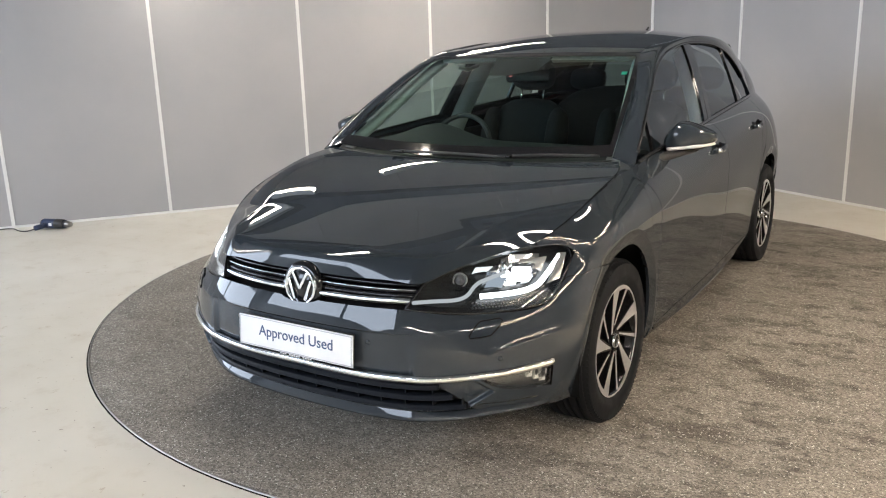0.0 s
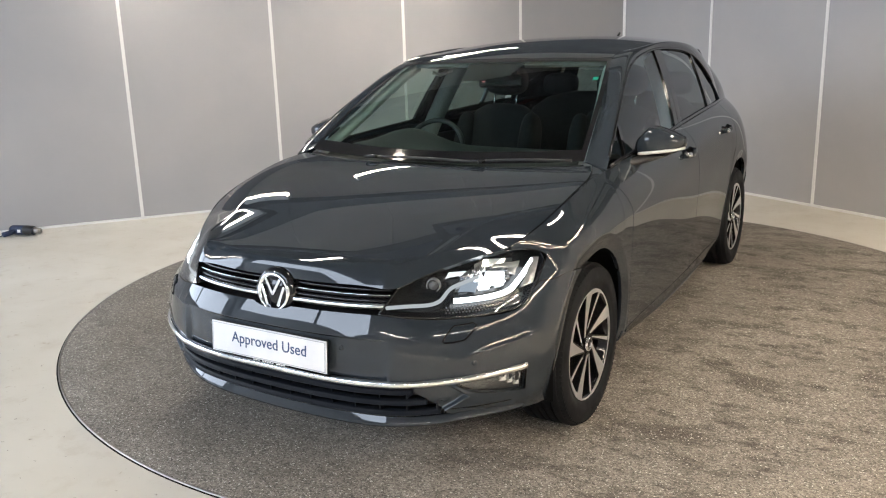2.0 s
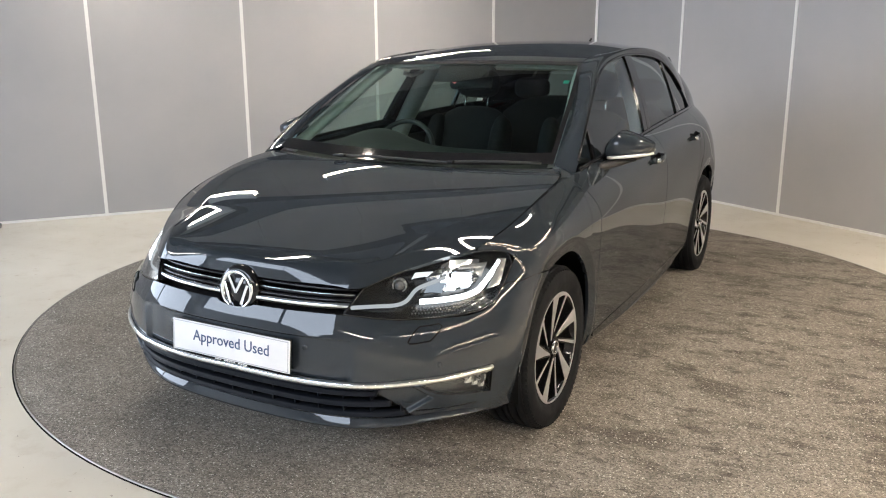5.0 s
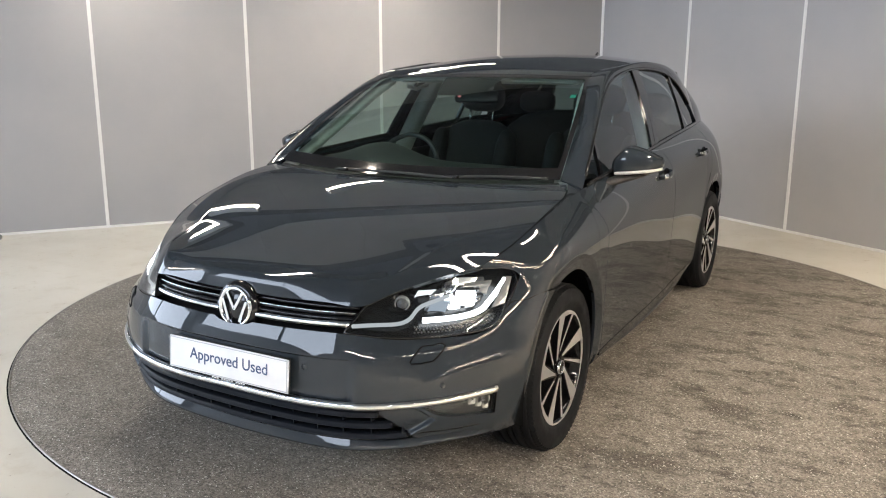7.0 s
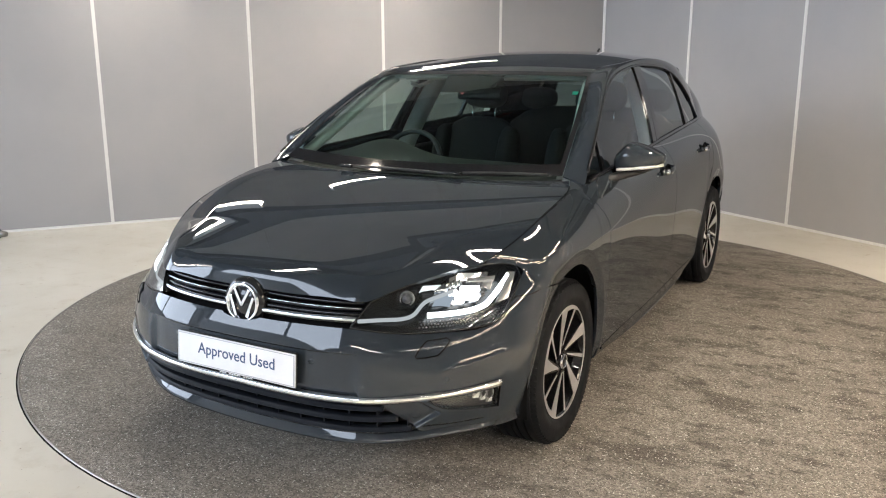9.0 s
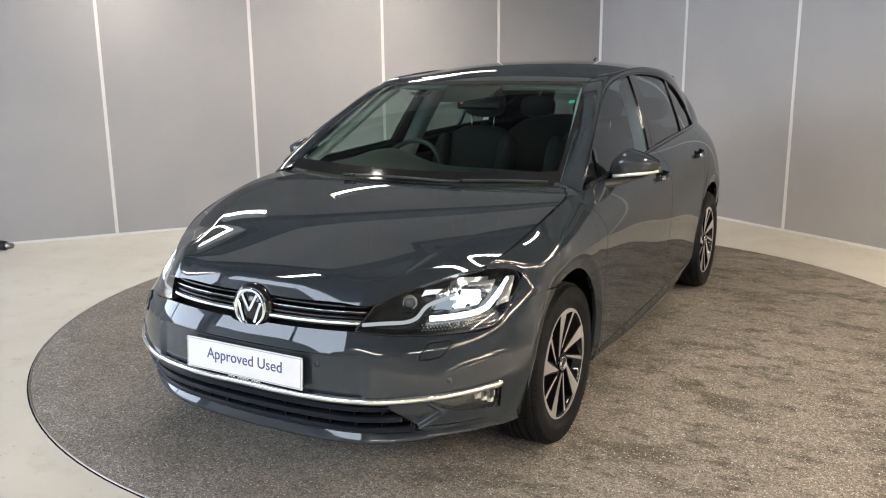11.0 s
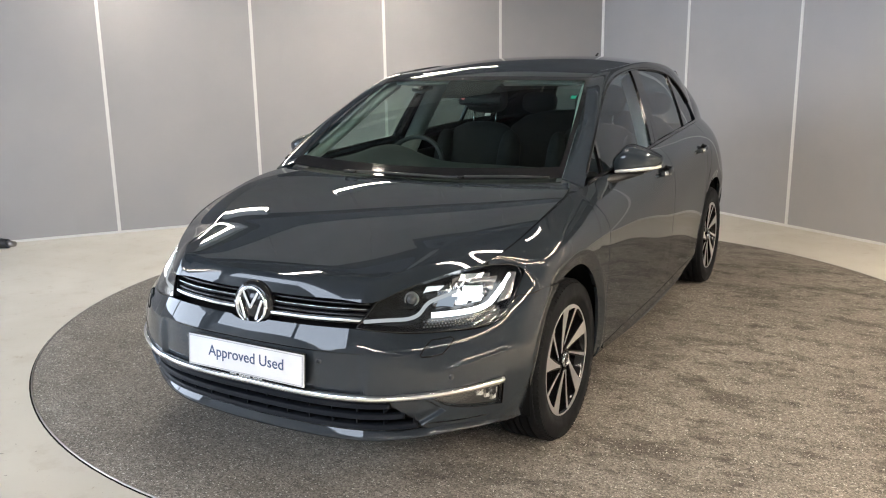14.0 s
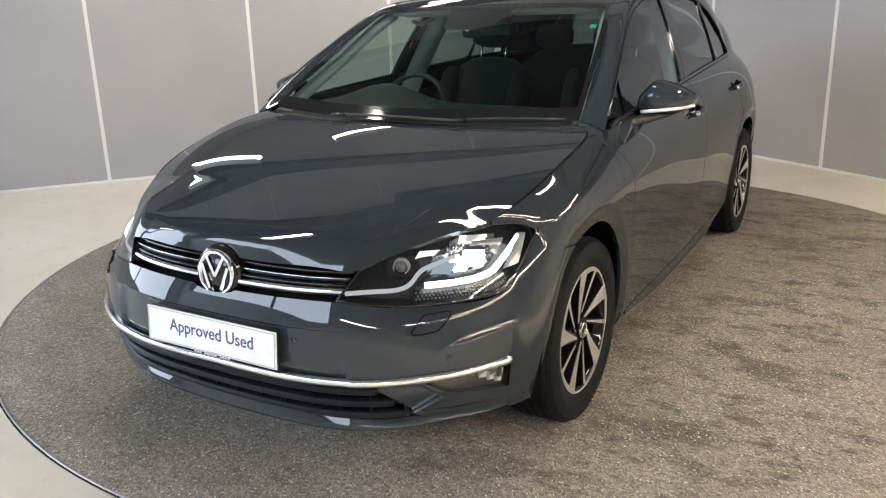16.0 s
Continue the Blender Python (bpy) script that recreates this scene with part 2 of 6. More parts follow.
def grid_normals(P):
    n = np.cross(np.gradient(P, axis=0), np.gradient(P, axis=1))
    return n / np.maximum(np.linalg.norm(n, axis=2, keepdims=True), 1e-9)


def sheet(name, P, mat, parent=None, out=(0, 0, 1), flange=0.012, side=1, label="", thick=0.0):
    """A panel from a grid of points, its rim turned inwards; side -1 mirrors it to the car's other flank."""
    P = np.array(P, float)
    n = grid_normals(P)
    if (n.reshape(-1, 3).mean(0) @ np.array(out, float)) < 0:
        n, flip = -n, True
    else:
        flip = False
    r, c = P.shape[:2]
    idx = lambda i, j: i * c + j
    verts = P.reshape(-1, 3)
    faces = [(idx(i, j), idx(i + 1, j), idx(i + 1, j + 1), idx(i, j + 1)) for i in range(r - 1) for j in range(c - 1)]
    if flange:
        ring = [(i, 0) for i in range(r)] + [(r - 1, j) for j in range(1, c)] + [(i, c - 1) for i in range(r - 2, -1, -1)] + [(0, j) for j in range(c - 2, 0, -1)]
        top = np.array([P[i, j] for i, j in ring])
        low = np.array([P[i, j] - flange * n[i, j] for i, j in ring])
        base, m = len(verts), len(ring)
        verts = np.vstack([verts, top, low])
        faces += [(base + (k + 1) % m, base + k, base + m + k, base + m + (k + 1) % m) for k in range(m)]
    if thick:
        base = len(verts)
        verts = np.vstack([verts, (P - thick * n).reshape(-1, 3)])
        faces += [tuple(base + q for q in f[::-1]) for f in faces[:(r - 1) * (c - 1)]]
    if side < 0:
        verts = verts * (-1, 1, 1)
        flip = not flip
    if flip:
        faces = [f[::-1] for f in faces]
    return plain(name, verts, faces, mat, parent, label)


def both(name, P, mat, parent=None, out=(1, 0, 0.3), flange=0.012, label="", thick=0.0):
    return [sheet(name, P, mat, parent, out, flange, s, label, thick) for s in (1, -1)]


def box(size, at=(0, 0, 0), bevel=0.0, turn=None):
    bm = bmesh.new()
    bmesh.ops.create_cube(bm, size=1)
    bmesh.ops.scale(bm, vec=size, verts=bm.verts)
    if bevel:
        bmesh.ops.bevel(bm, geom=list(bm.edges), offset=bevel, segments=3, affect="EDGES", profile=0.5)
    if turn:
        bmesh.ops.transform(bm, matrix=turn.to_matrix().to_4x4() if hasattr(turn, "to_matrix") else turn, verts=bm.verts)
    bmesh.ops.translate(bm, vec=at, verts=bm.verts)
    return bm


def merged(*parts):
    bm = bmesh.new()
    for p in parts:
        me = bpy.data.meshes.new("tmp")
        p.to_mesh(me)
        p.free()
        bm.from_mesh(me)
        bpy.data.meshes.remove(me)
    return bm


def sweep(path, radius, n=8, profile=None, closed=False):
    """A tube, or any cross-section given as (out, up) rows, along a path of points."""
    path = np.array(path, float)
    prof = profile or [(radius * math.cos(2 * math.pi * k / n), radius * math.sin(2 * math.pi * k / n)) for k in range(n)]
    tan = np.gradient(path, axis=0)
    if closed:
        tan = np.roll(path, -1, 0) - np.roll(path, 1, 0)
    bm = bmesh.new()
    rings = []
    for i, (p, d) in enumerate(zip(path, tan)):
        d = Vector(d).normalized()
        s = d.cross(Vector((0, 0, 1)))
        s = Vector((1, 0, 0)) if s.length < 1e-4 else s.normalized()
        u = s.cross(d)
        rings.append([bm.verts.new(Vector(p) + s * a + u * b) for a, b in prof])
    m = len(prof)
    for i in range(len(rings) - (0 if closed else 1)):
        a, b = rings[i], rings[(i + 1) % len(rings)]
        for k in range(m):
            bm.faces.new((a[k], a[(k + 1) % m], b[(k + 1) % m], b[k]))
    if not closed:
        bm.faces.new(rings[0][::-1])
        bm.faces.new(rings[-1])
    bmesh.ops.recalc_face_normals(bm, faces=bm.faces)
    return bm


def lathe(rows, n=64, axis="x"):
    """Turns rows of (radius, along) round an axis."""
    bm = bmesh.new()
    rings = []
    for r, a in rows:
        ring = []
        for k in range(n):
            w = 2 * math.pi * k / n
            c, s = r * math.cos(w), r * math.sin(w)
            ring.append(bm.verts.new((a, c, s) if axis == "x" else (c, a, s) if axis == "y" else (c, s, a)))
        rings.append(ring)
    for a, b in zip(rings, rings[1:]):
        for k in range(n):
            bm.faces.new((a[k], a[(k + 1) % n], b[(k + 1) % n], b[k]))
    bmesh.ops.recalc_face_normals(bm, faces=bm.faces)
    return bm


def thing(name, label, category, at=(0, 0, 0), group="", kind=""):
    ob = new(name)
    ob.location = at
    ob.empty_display_size = 0.1
    return tagged(ob, label, category, group, kind)


# ends of the linear ceiling lamps, in plan
LAMPS = [
    ((-2.20, 3.74), (-1.45, 4.00)),
    ((-2.42, 2.46), (-1.72, 3.72)),
    ((-3.85, 1.80), (-2.90, 1.92)),
    ((-1.40, -0.12), (-1.24, 0.60)),
    ((1.60, 0.60), (1.46, 1.3)),
    ((3.7, -2.2), (3.85, -0.35)),
    ((0.15, 0.45), (0.75, 0.22)),
    # next three: unseen lamps, added as even fill for the front
    ((-5.6, -2.2), (-5.2, -3.9)),
    ((2.3, -3.9), (3.8, -3.6)),
    ((0.4, -5.4), (2.2, -5.4)),
    ((4.3, 1.2), (3.9, 2.6)),
    ((5.4, 0.3), (5.1, 1.7)),
    ((5.0, -3.6), (5.2, -2.0)),
    ((4.0, -4.6), (4.4, -2.9)),
    ((2.95, 2.6), (4.1, 1.9)),
    ((4.6, -2.4), (4.7, 0.6)),
    # last two: added lamps, hidden behind the walls, to brighten the north ceiling
    ((-6.6, 3.8), (-5.6, 5.2)),
    ((-4.6, 5.0), (-3.6, 6.4)),
]

# ---- the room ----
CORNER = Vector((-1.111, 6.205, 0))
LEFT_DIR = Vector((-0.594, -0.8045, 0)).normalized()
RIGHT_DIR = Vector((0.842, -0.540, 0)).normalized()
PANEL = 1.297


def slab(name, corners, z0, z1, mat, kind="structure", label="", category="", parent=None):
    """An upright or flat prism over a plan outline."""
    n = len(corners)
    v = [(x, y, z0) for x, y in corners] + [(x, y, z1) for x, y in corners]
    f = [tuple(range(n))[::-1], tuple(range(n, 2 * n))] + [(i, (i + 1) % n, n + (i + 1) % n, n + i) for i in range(n)]
    ob = plain(name, v, f, mat, parent, smooth=False)
    bm = bmesh.new()
    bm.from_mesh(ob.data)
    bmesh.ops.recalc_face_normals(bm, faces=bm.faces)
    bm.to_mesh(ob.data)
    bm.free()
    return tagged(ob, label, category, "", kind) if kind else ob


def panelled_wall(name, along, count, first, label):
    """A backing wall, flat boards with fine joints, pale cover strips and a skirting strip."""
    inward = Vector((-along.y, along.x, 0))
    if inward.dot(Vector((0, 1.4, 0)) - CORNER) < 0:
        inward = -inward
    end = first + PANEL * (count - 1)

    def rect(a, b, d0, d1):
        return [tuple((CORNER + along * s + inward * d).xy) for s, d in ((a, d0), (b, d0), (b, d1), (a, d1))]

    wall = slab(name, rect(0, end, -0.15, -0.012), 0, WALL_TOP, WALL, label=label, category="wall")
    for i in range(count):
        a, b = (0 if i == 0 else first + PANEL * (i - 1)), first + PANEL * i
        slab("panel", rect(a + 0.002, b - 0.002, -0.012, 0), 0.022, WALL_TOP, WALL, "", parent=wall)
        if i < count - 1:
            strip = rect(b - 0.014, b + 0.014, 0, 0.006)
            slab("cover_strip", strip, 0.02, WALL_TOP, WHITE, "", parent=wall)
    slab("baseboard", rect(0, end, 0, 0.012), 0.0, 0.02, WHITE, label="thin white skirting strip along the panelled wall", category="baseboard")
    return wall


panelled_wall("wall_north_west", LEFT_DIR, 7, 1.293, "smooth grey panelled wall with pale joint strips")
panelled_wall("wall_north_east", RIGHT_DIR, 7, 1.297, "smooth grey panelled wall with pale joint strips")
corner_strip = slab("corner_strip", [(CORNER.x - 0.012, CORNER.y - 0.022), (CORNER.x + 0.016, CORNER.y - 0.022), (CORNER.x + 0.016, CORNER.y - 0.006), (CORNER.x - 0.012, CORNER.y - 0.006)], 0.02, WALL_TOP, WHITE, label="pale cover strip in the wall corner", category="trim")


# the hall round the booth
HX0, HX1, BACK, FAR = -9.0, 8.5, -8.0, 8.5
plan = [(HX0, BACK), (HX1, BACK), (HX1, FAR), (HX0, FAR)]
slab("floor", [(x * 1.05, y * 1.05) for x, y in plan], -0.2, 0.0, FLOOR, label="cream vinyl floor with scuffs and worn flecks", category="floor")
# unseen ceiling: pale north of y 3.4, dark south of it, to shape the car's reflections
for name, y0, y1, mat, label in (("ceiling", 3.4, FAR + 0.4, CEIL, "pale grey unseen hall ceiling, toned to lift reflections"), ("ceiling_south", BACK - 0.4, 3.4, HALL_DARK, "dark grey unseen hall ceiling, toned to deepen reflections")):
    slab(name, [(HX0 * 1.05, y0), (HX1 * 1.05, y0), (HX1 * 1.05, y1), (HX0 * 1.05, y1)], CEILING, CEILING + 0.2, mat, label=label, category="ceiling")
slab("wall_east", [(HX1, BACK), (HX1 + 0.15, BACK), (HX1 + 0.15, FAR), (HX1, FAR)], 0, CEILING, HALL, label="plain grey hall wall", category="wall")
# unseen north wall, set close and dark so that the car's roof mirrors dark
slab("wall_north", [(HX0, FAR), (HX1, FAR), (HX1, FAR + 0.15), (HX0, FAR + 0.15)], 0, CEILING, HALL_DARK, label="plain dark grey wall out of view, darkening the roof's reflection", category="wall")


def window_wall(name, win_name, m, span, opening, bays):
    """A hall wall with a band of daylit panes between dark posts; m sets its inner face along local x."""
    x0, x1, z0, z1 = opening
    for a, b, c, d in ((span[0], span[1], 0, z0), (span[0], span[1], z1, CEILING), (span[0], x0, z0, z1), (x1, span[1], z0, z1)):
        w = slab(name, [(a, -0.2), (b, -0.2), (b, 0), (a, 0)], c, d, HALL, label="plain grey hall wall with a window band", category="wall")
        w.matrix_world = m
    win = thing(win_name, "band of daylit panes between dark posts", "window", kind="structure")
    win.matrix_world = m
    w = (x1 - x0) / bays
    for i in range(bays + 1):
        part("window_post", box((0.12, 0.14, z1 - z0), (x0 + w * i, -0.1, (z0 + z1) / 2), 0.01), FRAME_DARK, win, smooth=False)
    back = plain("backdrop", [(x0 - 0.3, -0.5, z0 - 0.3), (x1 + 0.3, -0.5, z0 - 0.3), (x1 + 0.3, -0.5, z1 + 0.3), (x0 - 0.3, -0.5, z1 + 0.3)], [(0, 1, 2, 3)], PANE)
    back.matrix_world = m
    tagged(back, "pale blue daylight beyond the window", "backdrop", "", "structure")


# dark steel joists under the hall ceiling
for y in (-3.6, -1.2, 1.2, 3.6, 6.0):
    a, b = Vector((HX0 + 0.02, y - 1.6)), Vector((HX1 - 0.02, y + 1.6))
    w = Vector((-0.18, 0.98)) * 0.11
    slab("roof_beam", [tuple(a - w), tuple(a + w), tuple(b + w), tuple(b - w)], CEILING - 0.3, CEILING - 0.002, BEAM, label="grey steel beam under the hall ceiling", category="beam")


window_wall("wall_south", "window_1", Matrix.Translation((0, BACK, 0)), (HX0, HX1), WINDOW, 2)
window_wall("wall_west", "window_2", Matrix.Translation((HX0, 0, 0)) @ Matrix.Rotation(radians(-90), 4, "Z"), (-FAR, -BACK), (-WEST_WINDOW[1], -WEST_WINDOW[0], *WEST_WINDOW[2:]), 2)

DISC_X, DISC_Y, DISC_R = -0.094, 1.466, 2.574


def turntable():
    t = thing("turntable", "round carpeted turntable set in the floor", "turntable", (DISC_X, DISC_Y, 0))
    rows = [(0.0, 0.004), (0.8, 0.004), (1.6, 0.004), (2.3, 0.004), (DISC_R - 0.012, 0.004), (DISC_R - 0.008, 0.001)]
    part("carpet", lathe(rows, 160, "z"), CARPET, t, "mottled grey-brown short pile carpet")
    edge = [(DISC_R - 0.010, 0.0), (DISC_R - 0.009, 0.006), (DISC_R - 0.004, 0.006), (DISC_R - 0.003, 0.0)]
    part("edge_trim", lathe(edge, 160, "z"), STEEL, t, "thin bright metal edge")
    gap = [(DISC_R - 0.003, 0.0006), (DISC_R + 0.002, 0.0012), (DISC_R + 0.004, 0.0)]
    part("gap_seal", lathe(gap, 160, "z"), DARK, t, "dark gap round the turntable")


turntable()


def tube_lamp(a, b, width=0.06):
    """A linear lamp hung on two wires: pale channel with a glowing diffuser below."""
    a, b = Vector((*a, TUBE_Z)), Vector((*b, TUBE_Z))
    mid, d = (a + b) / 2, b - a
    t = thing("linear_lamp", "slim white linear lamp hung on thin wires", "hanging lamp", mid, group="linear lamps over the booth")
    turn = Matrix.Rotation(math.atan2(d.y, d.x), 4, "Z")
    part("channel", box((d.length, width + 0.02, 0.04), (0, 0, 0.036), 0.004, turn), WHITE, t, smooth=False)
    part("diffuser", box((d.length - 0.02, width, 0.03), (0, 0, 0), 0.008, turn), TUBE_FRONT if mid.y < -3 else TUBE_WARM if mid.x > 2.5 else TUBE_LOW if mid.x < -1.4 and 1 < mid.y < 4.2 else TUBE, t, "glowing white diffuser")
    side = Vector((-d.y, d.x, 0)).normalized() * (width / 2 + 0.007)
    for k in (-1, 1):
        part("side_baffle", box((d.length, 0.006, 0.075), side * k + Vector((0, 0, 0.018)), 0.0015, turn), WHITE, t, smooth=False)
    for k in (-0.4, 0.4):
        p = d * k
        part("wire", sweep([(p.x, p.y, 0.05), (p.x, p.y, CEILING - TUBE_Z)], 0.0012, 5), STEEL, t)
    return t


for a, b in LAMPS:
    tube_lamp(a, b)

# ---- the car: car axis along y, nose towards -y, front axle at y = 0 ----
car = thing("car", "dark grey metallic five-door hatchback with lit headlamps on the carpeted turntable", "car")
AXLE_F, AXLE_R, ARCH_R, HUB = 0.02, 2.645, 0.385, 0.308

# flank levels, from the sill up to the belt or bonnet gap: (y, x, z)
LEVELS = [
    Nat((-0.45, 0.72, 0.205), (0.3, 0.82, 0.205), (2.3, 0.80, 0.205), (3.3, 0.68, 0.21)),
    Nat((-0.45, 0.77, 0.26), (-0.2, 0.845, 0.26), (0.3, 0.862, 0.25), (1.3, 0.855, 0.25), (2.3, 0.835, 0.25), (2.9, 0.82, 0.26), (3.3, 0.70, 0.27)),
    Nat((-0.45, 0.80, 0.40), (-0.2, 0.865, 0.40), (0.15, 0.884, 0.40), (0.5, 0.876, 0.40), (1.25, 0.872, 0.40), (2.35, 0.850, 0.40), (2.9, 0.84, 0.40), (3.3, 0.72, 0.40)),
    Nat((-0.45, 0.80, 0.55), (-0.2, 0.872, 0.55), (0.1, 0.892, 0.553), (0.5, 0.886, 0.56), (1.3, 0.884, 0.575), (2.5, 0.862, 0.58), (2.95, 0.845, 0.57), (3.3, 0.74, 0.57)),
    Nat((-0.45, 0.775, 0.66), (-0.2, 0.868, 0.67), (0.1, 0.891, 0.693), (1.3, 0.891, 0.72), (2.5, 0.870, 0.74), (2.95, 0.84, 0.735), (3.3, 0.73, 0.73)),
    Nat((-0.405, 0.765, 0.716), (-0.2, 0.856, 0.748), (0.0, 0.882, 0.775), (0.4, 0.887, 0.808), (1.3, 0.885, 0.852), (2.2, 0.866, 0.884), (2.63, 0.850, 0.890), (2.95, 0.80, 0.89), (3.3, 0.65, 0.88)),
    Nat((-0.405, 0.738, 0.757), (-0.2, 0.813, 0.812), (0.0, 0.838, 0.843), (0.2, 0.845, 0.874), (0.4, 0.848, 0.903), (0.8, 0.847, 0.928), (1.3, 0.845, 0.952), (2.2, 0.820, 0.986), (2.63, 0.795, 0.992), (2.95, 0.744, 0.99), (3.3, 0.59, 0.98)),
    Nat((-0.405, 0.706, 0.777), (-0.325, 0.740, 0.807), (-0.164, 0.770, 0.858), (0.03, 0.781, 0.903), (0.195, 0.788, 0.930), (0.30, 0.794, 0.943), (0.40, 0.797, 0.956), (0.6, 0.800, 0.970), (0.9, 0.797, 0.987), (1.36, 0.785, 1.012), (1.85, 0.768, 1.035), (2.41, 0.742, 1.056), (2.7, 0.715, 1.060), (3.0, 0.665, 1.055), (3.3, 0.54, 1.04)),
]


def flank(y, v):
    """The flank's surface: y along the car, v from 0 at the sill to 1 at the belt."""
    y, v = np.broadcast_arrays(np.asarray(y, float), np.asarray(v, float))
    shape = y.shape
    yy, vv = y.ravel(), v.ravel() * (len(LEVELS) - 1)
    L = np.array([f(yy) for f in LEVELS])
    n, k = len(LEVELS), np.arange(len(LEVELS), dtype=float)
    # natural spline across the levels, all columns at once
    m = np.zeros_like(L)
    A = np.diag(np.full(n - 2, 4.0)) + np.diag(np.ones(n - 3), 1) + np.diag(np.ones(n - 3), -1)
    rhs = 6 * (L[2:] - 2 * L[1:-1] + L[:-2])
    m[1:-1] = np.linalg.solve(A, rhs.reshape(n - 2, -1)).reshape(rhs.shape)
    i = np.clip(vv.astype(int), 0, n - 2)
    b = vv - i
    a, c = 1 - b, np.arange(len(yy))
    out = (L[i, c] * a[:, None] + L[i + 1, c] * b[:, None] + m[i, c] * ((a ** 3 - a) / 6)[:, None] + m[i + 1, c] * ((b ** 3 - b) / 6)[:, None])
    return np.stack([out[:, 0], yy, out[:, 1]], 1).reshape(*shape, 3)


def flank_v(y, z):
    """The v at which the flank at y has the height z."""
    y, z = np.broadcast_arrays(np.asarray(y, float), np.asarray(z, float))
    lo, hi = np.zeros(y.shape), np.ones(y.shape)
    for _ in range(26):
        mid = (lo + hi) / 2
        up = flank(y, mid)[..., 2] < z
        lo, hi = np.where(up, mid, lo), np.where(up, hi, mid)
    return (lo + hi) / 2


def flank_panel(y0, y1, v0, v1, ny, nv):
    """Grid between two end edges y0(v), y1(v) and two height edges v0(y), v1(y)."""
    s, t = np.meshgrid(np.linspace(0, 1, ny), np.linspace(0, 1, nv), indexing="ij")
    y = y0(t) + (y1(t) - y0(t)) * s
    v = v0(y) + (v1(y) - v0(y)) * t
    y = y0(v) + (y1(v) - y0(v)) * s
    return flank(y, v)


ARCH_BACK, ARCH_FRONT = 0.312, 0.352


def arch_z(y, axle):
    d = np.asarray(y, float) - axle
    r = np.where(d > 0, np.where(axle > 1, ARCH_R, ARCH_BACK), ARCH_FRONT)
    return HUB + ARCH_R * np.sqrt(np.maximum(1 - (d / r) ** 2, 0.0))


def flared(P, axle=0.0, wide=0.050, deep=0.014):
    """Tucks the rim of a panel in towards the wheel arch, as a flat flare with a crisp outer edge."""
    d = P[..., 1] - axle
    r = np.where(d > 0, ARCH_BACK if axle < 1 else ARCH_R, ARCH_FRONT)
    far = (np.sqrt((d / r) ** 2 + (np.maximum(P[..., 2] - HUB, 0) / ARCH_R) ** 2) - 1) * 0.36
    P = P.copy()
    P[..., 0] -= deep * np.clip(1 - far / wide, 0, 1)
    return P


# front end: plan curves at rising heights, from the middle of the nose round to the wheel arch
NOSE_Z = [0.19, 0.24, 0.33, 0.41, 0.522, 0.575, 0.612, 0.68, 0.75, 0.80]
NOSE_XY = [
    ((0, -.79), (.22, -.785), (.42, -.755), (.57, -.68), (.68, -.585), (.755, -.48), (.80, -.40), (.822, -.33), (.835, -.25)),
    ((0, -.818), (.22, -.81), (.42, -.785), (.58, -.715), (.695, -.62), (.775, -.51), (.825, -.41), (.847, -.33), (.858, -.25)),
    ((0, -.84), (.22, -.832), (.42, -.80), (.58, -.735), (.70, -.645), (.785, -.53), (.84, -.42), (.865, -.335), (.877, -.25)),
    ((0, -.85), (.22, -.843), (.42, -.812), (.58, -.745), (.705, -.655), (.795, -.535), (.848, -.42), (.872, -.335), (.885, -.25)),
    ((0, -.846), (.22, -.840), (.42, -.808), (.58, -.738), (.70, -.648), (.79, -.533), (.845, -.418), (.872, -.328), (.886, -.238)),
    ((0, -.825), (.22, -.818), (.42, -.783), (.57, -.708), (.69, -.611), (.78, -.495), (.835, -.394), (.866, -.304), (.882, -.225)),
    ((0, -.810), (.22, -.803), (.41, -.764), (.56, -.692), (.68, -.595), (.77, -.48), (.826, -.38), (.86, -.29), (.88, -.21)),
    ((0, -.776), (.21, -.769), (.40, -.732), (.54, -.656), (.655, -.552), (.745, -.445), (.805, -.345), (.846, -.255), (.87, -.18)),
    ((0, -.735), (.2, -.728), (.38, -.69), (.52, -.61), (.63, -.51), (.715, -.413), (.775, -.313), (.82, -.225), (.85, -.14)),
    ((0, -.70), (.19, -.69), (.36, -.65), (.49, -.57), (.60, -.48), (.685, -.385), (.745, -.29), (.79, -.20), (.82, -.12)),
]


def calm(z, rows, degree=2):
    """Evens out plan curves: each follows a low curve over the height."""
    A = np.vander(np.array(z) - 0.5, degree + 1)
    V = np.array(rows).reshape(len(z), -1)
    return (A @ np.linalg.lstsq(A, V, rcond=None)[0]).reshape(len(z), 9, 2)


CREASE = 4  # the level at which the upper nose breaks from the lower one
NOSE_ROUND = calm(NOSE_Z, NOSE_XY, 3)
NOSE_XY = np.concatenate([calm(NOSE_Z[:5], NOSE_XY[:5])[:4], calm(NOSE_Z[4:], NOSE_XY[4:])])
NOSE_LOW = [Nat(*[(z, *row[i]) for z, row in zip(NOSE_Z[:CREASE + 1], NOSE_XY)]) for i in range(9)]
# the crease fades out towards the corners
FADE = (1, 1, 1, 0.6, 0.15, 0, 0, 0, 0)
NOSE_ALL = [Nat(*[(z, *row[i]) for z, row in zip(NOSE_Z, NOSE_ROUND)]) for i in range(9)]
NOSE_UP = [Nat(*[(z, *row[i]) for z, row in list(zip(NOSE_Z, NOSE_XY))[CREASE:]]) for i in range(9)]


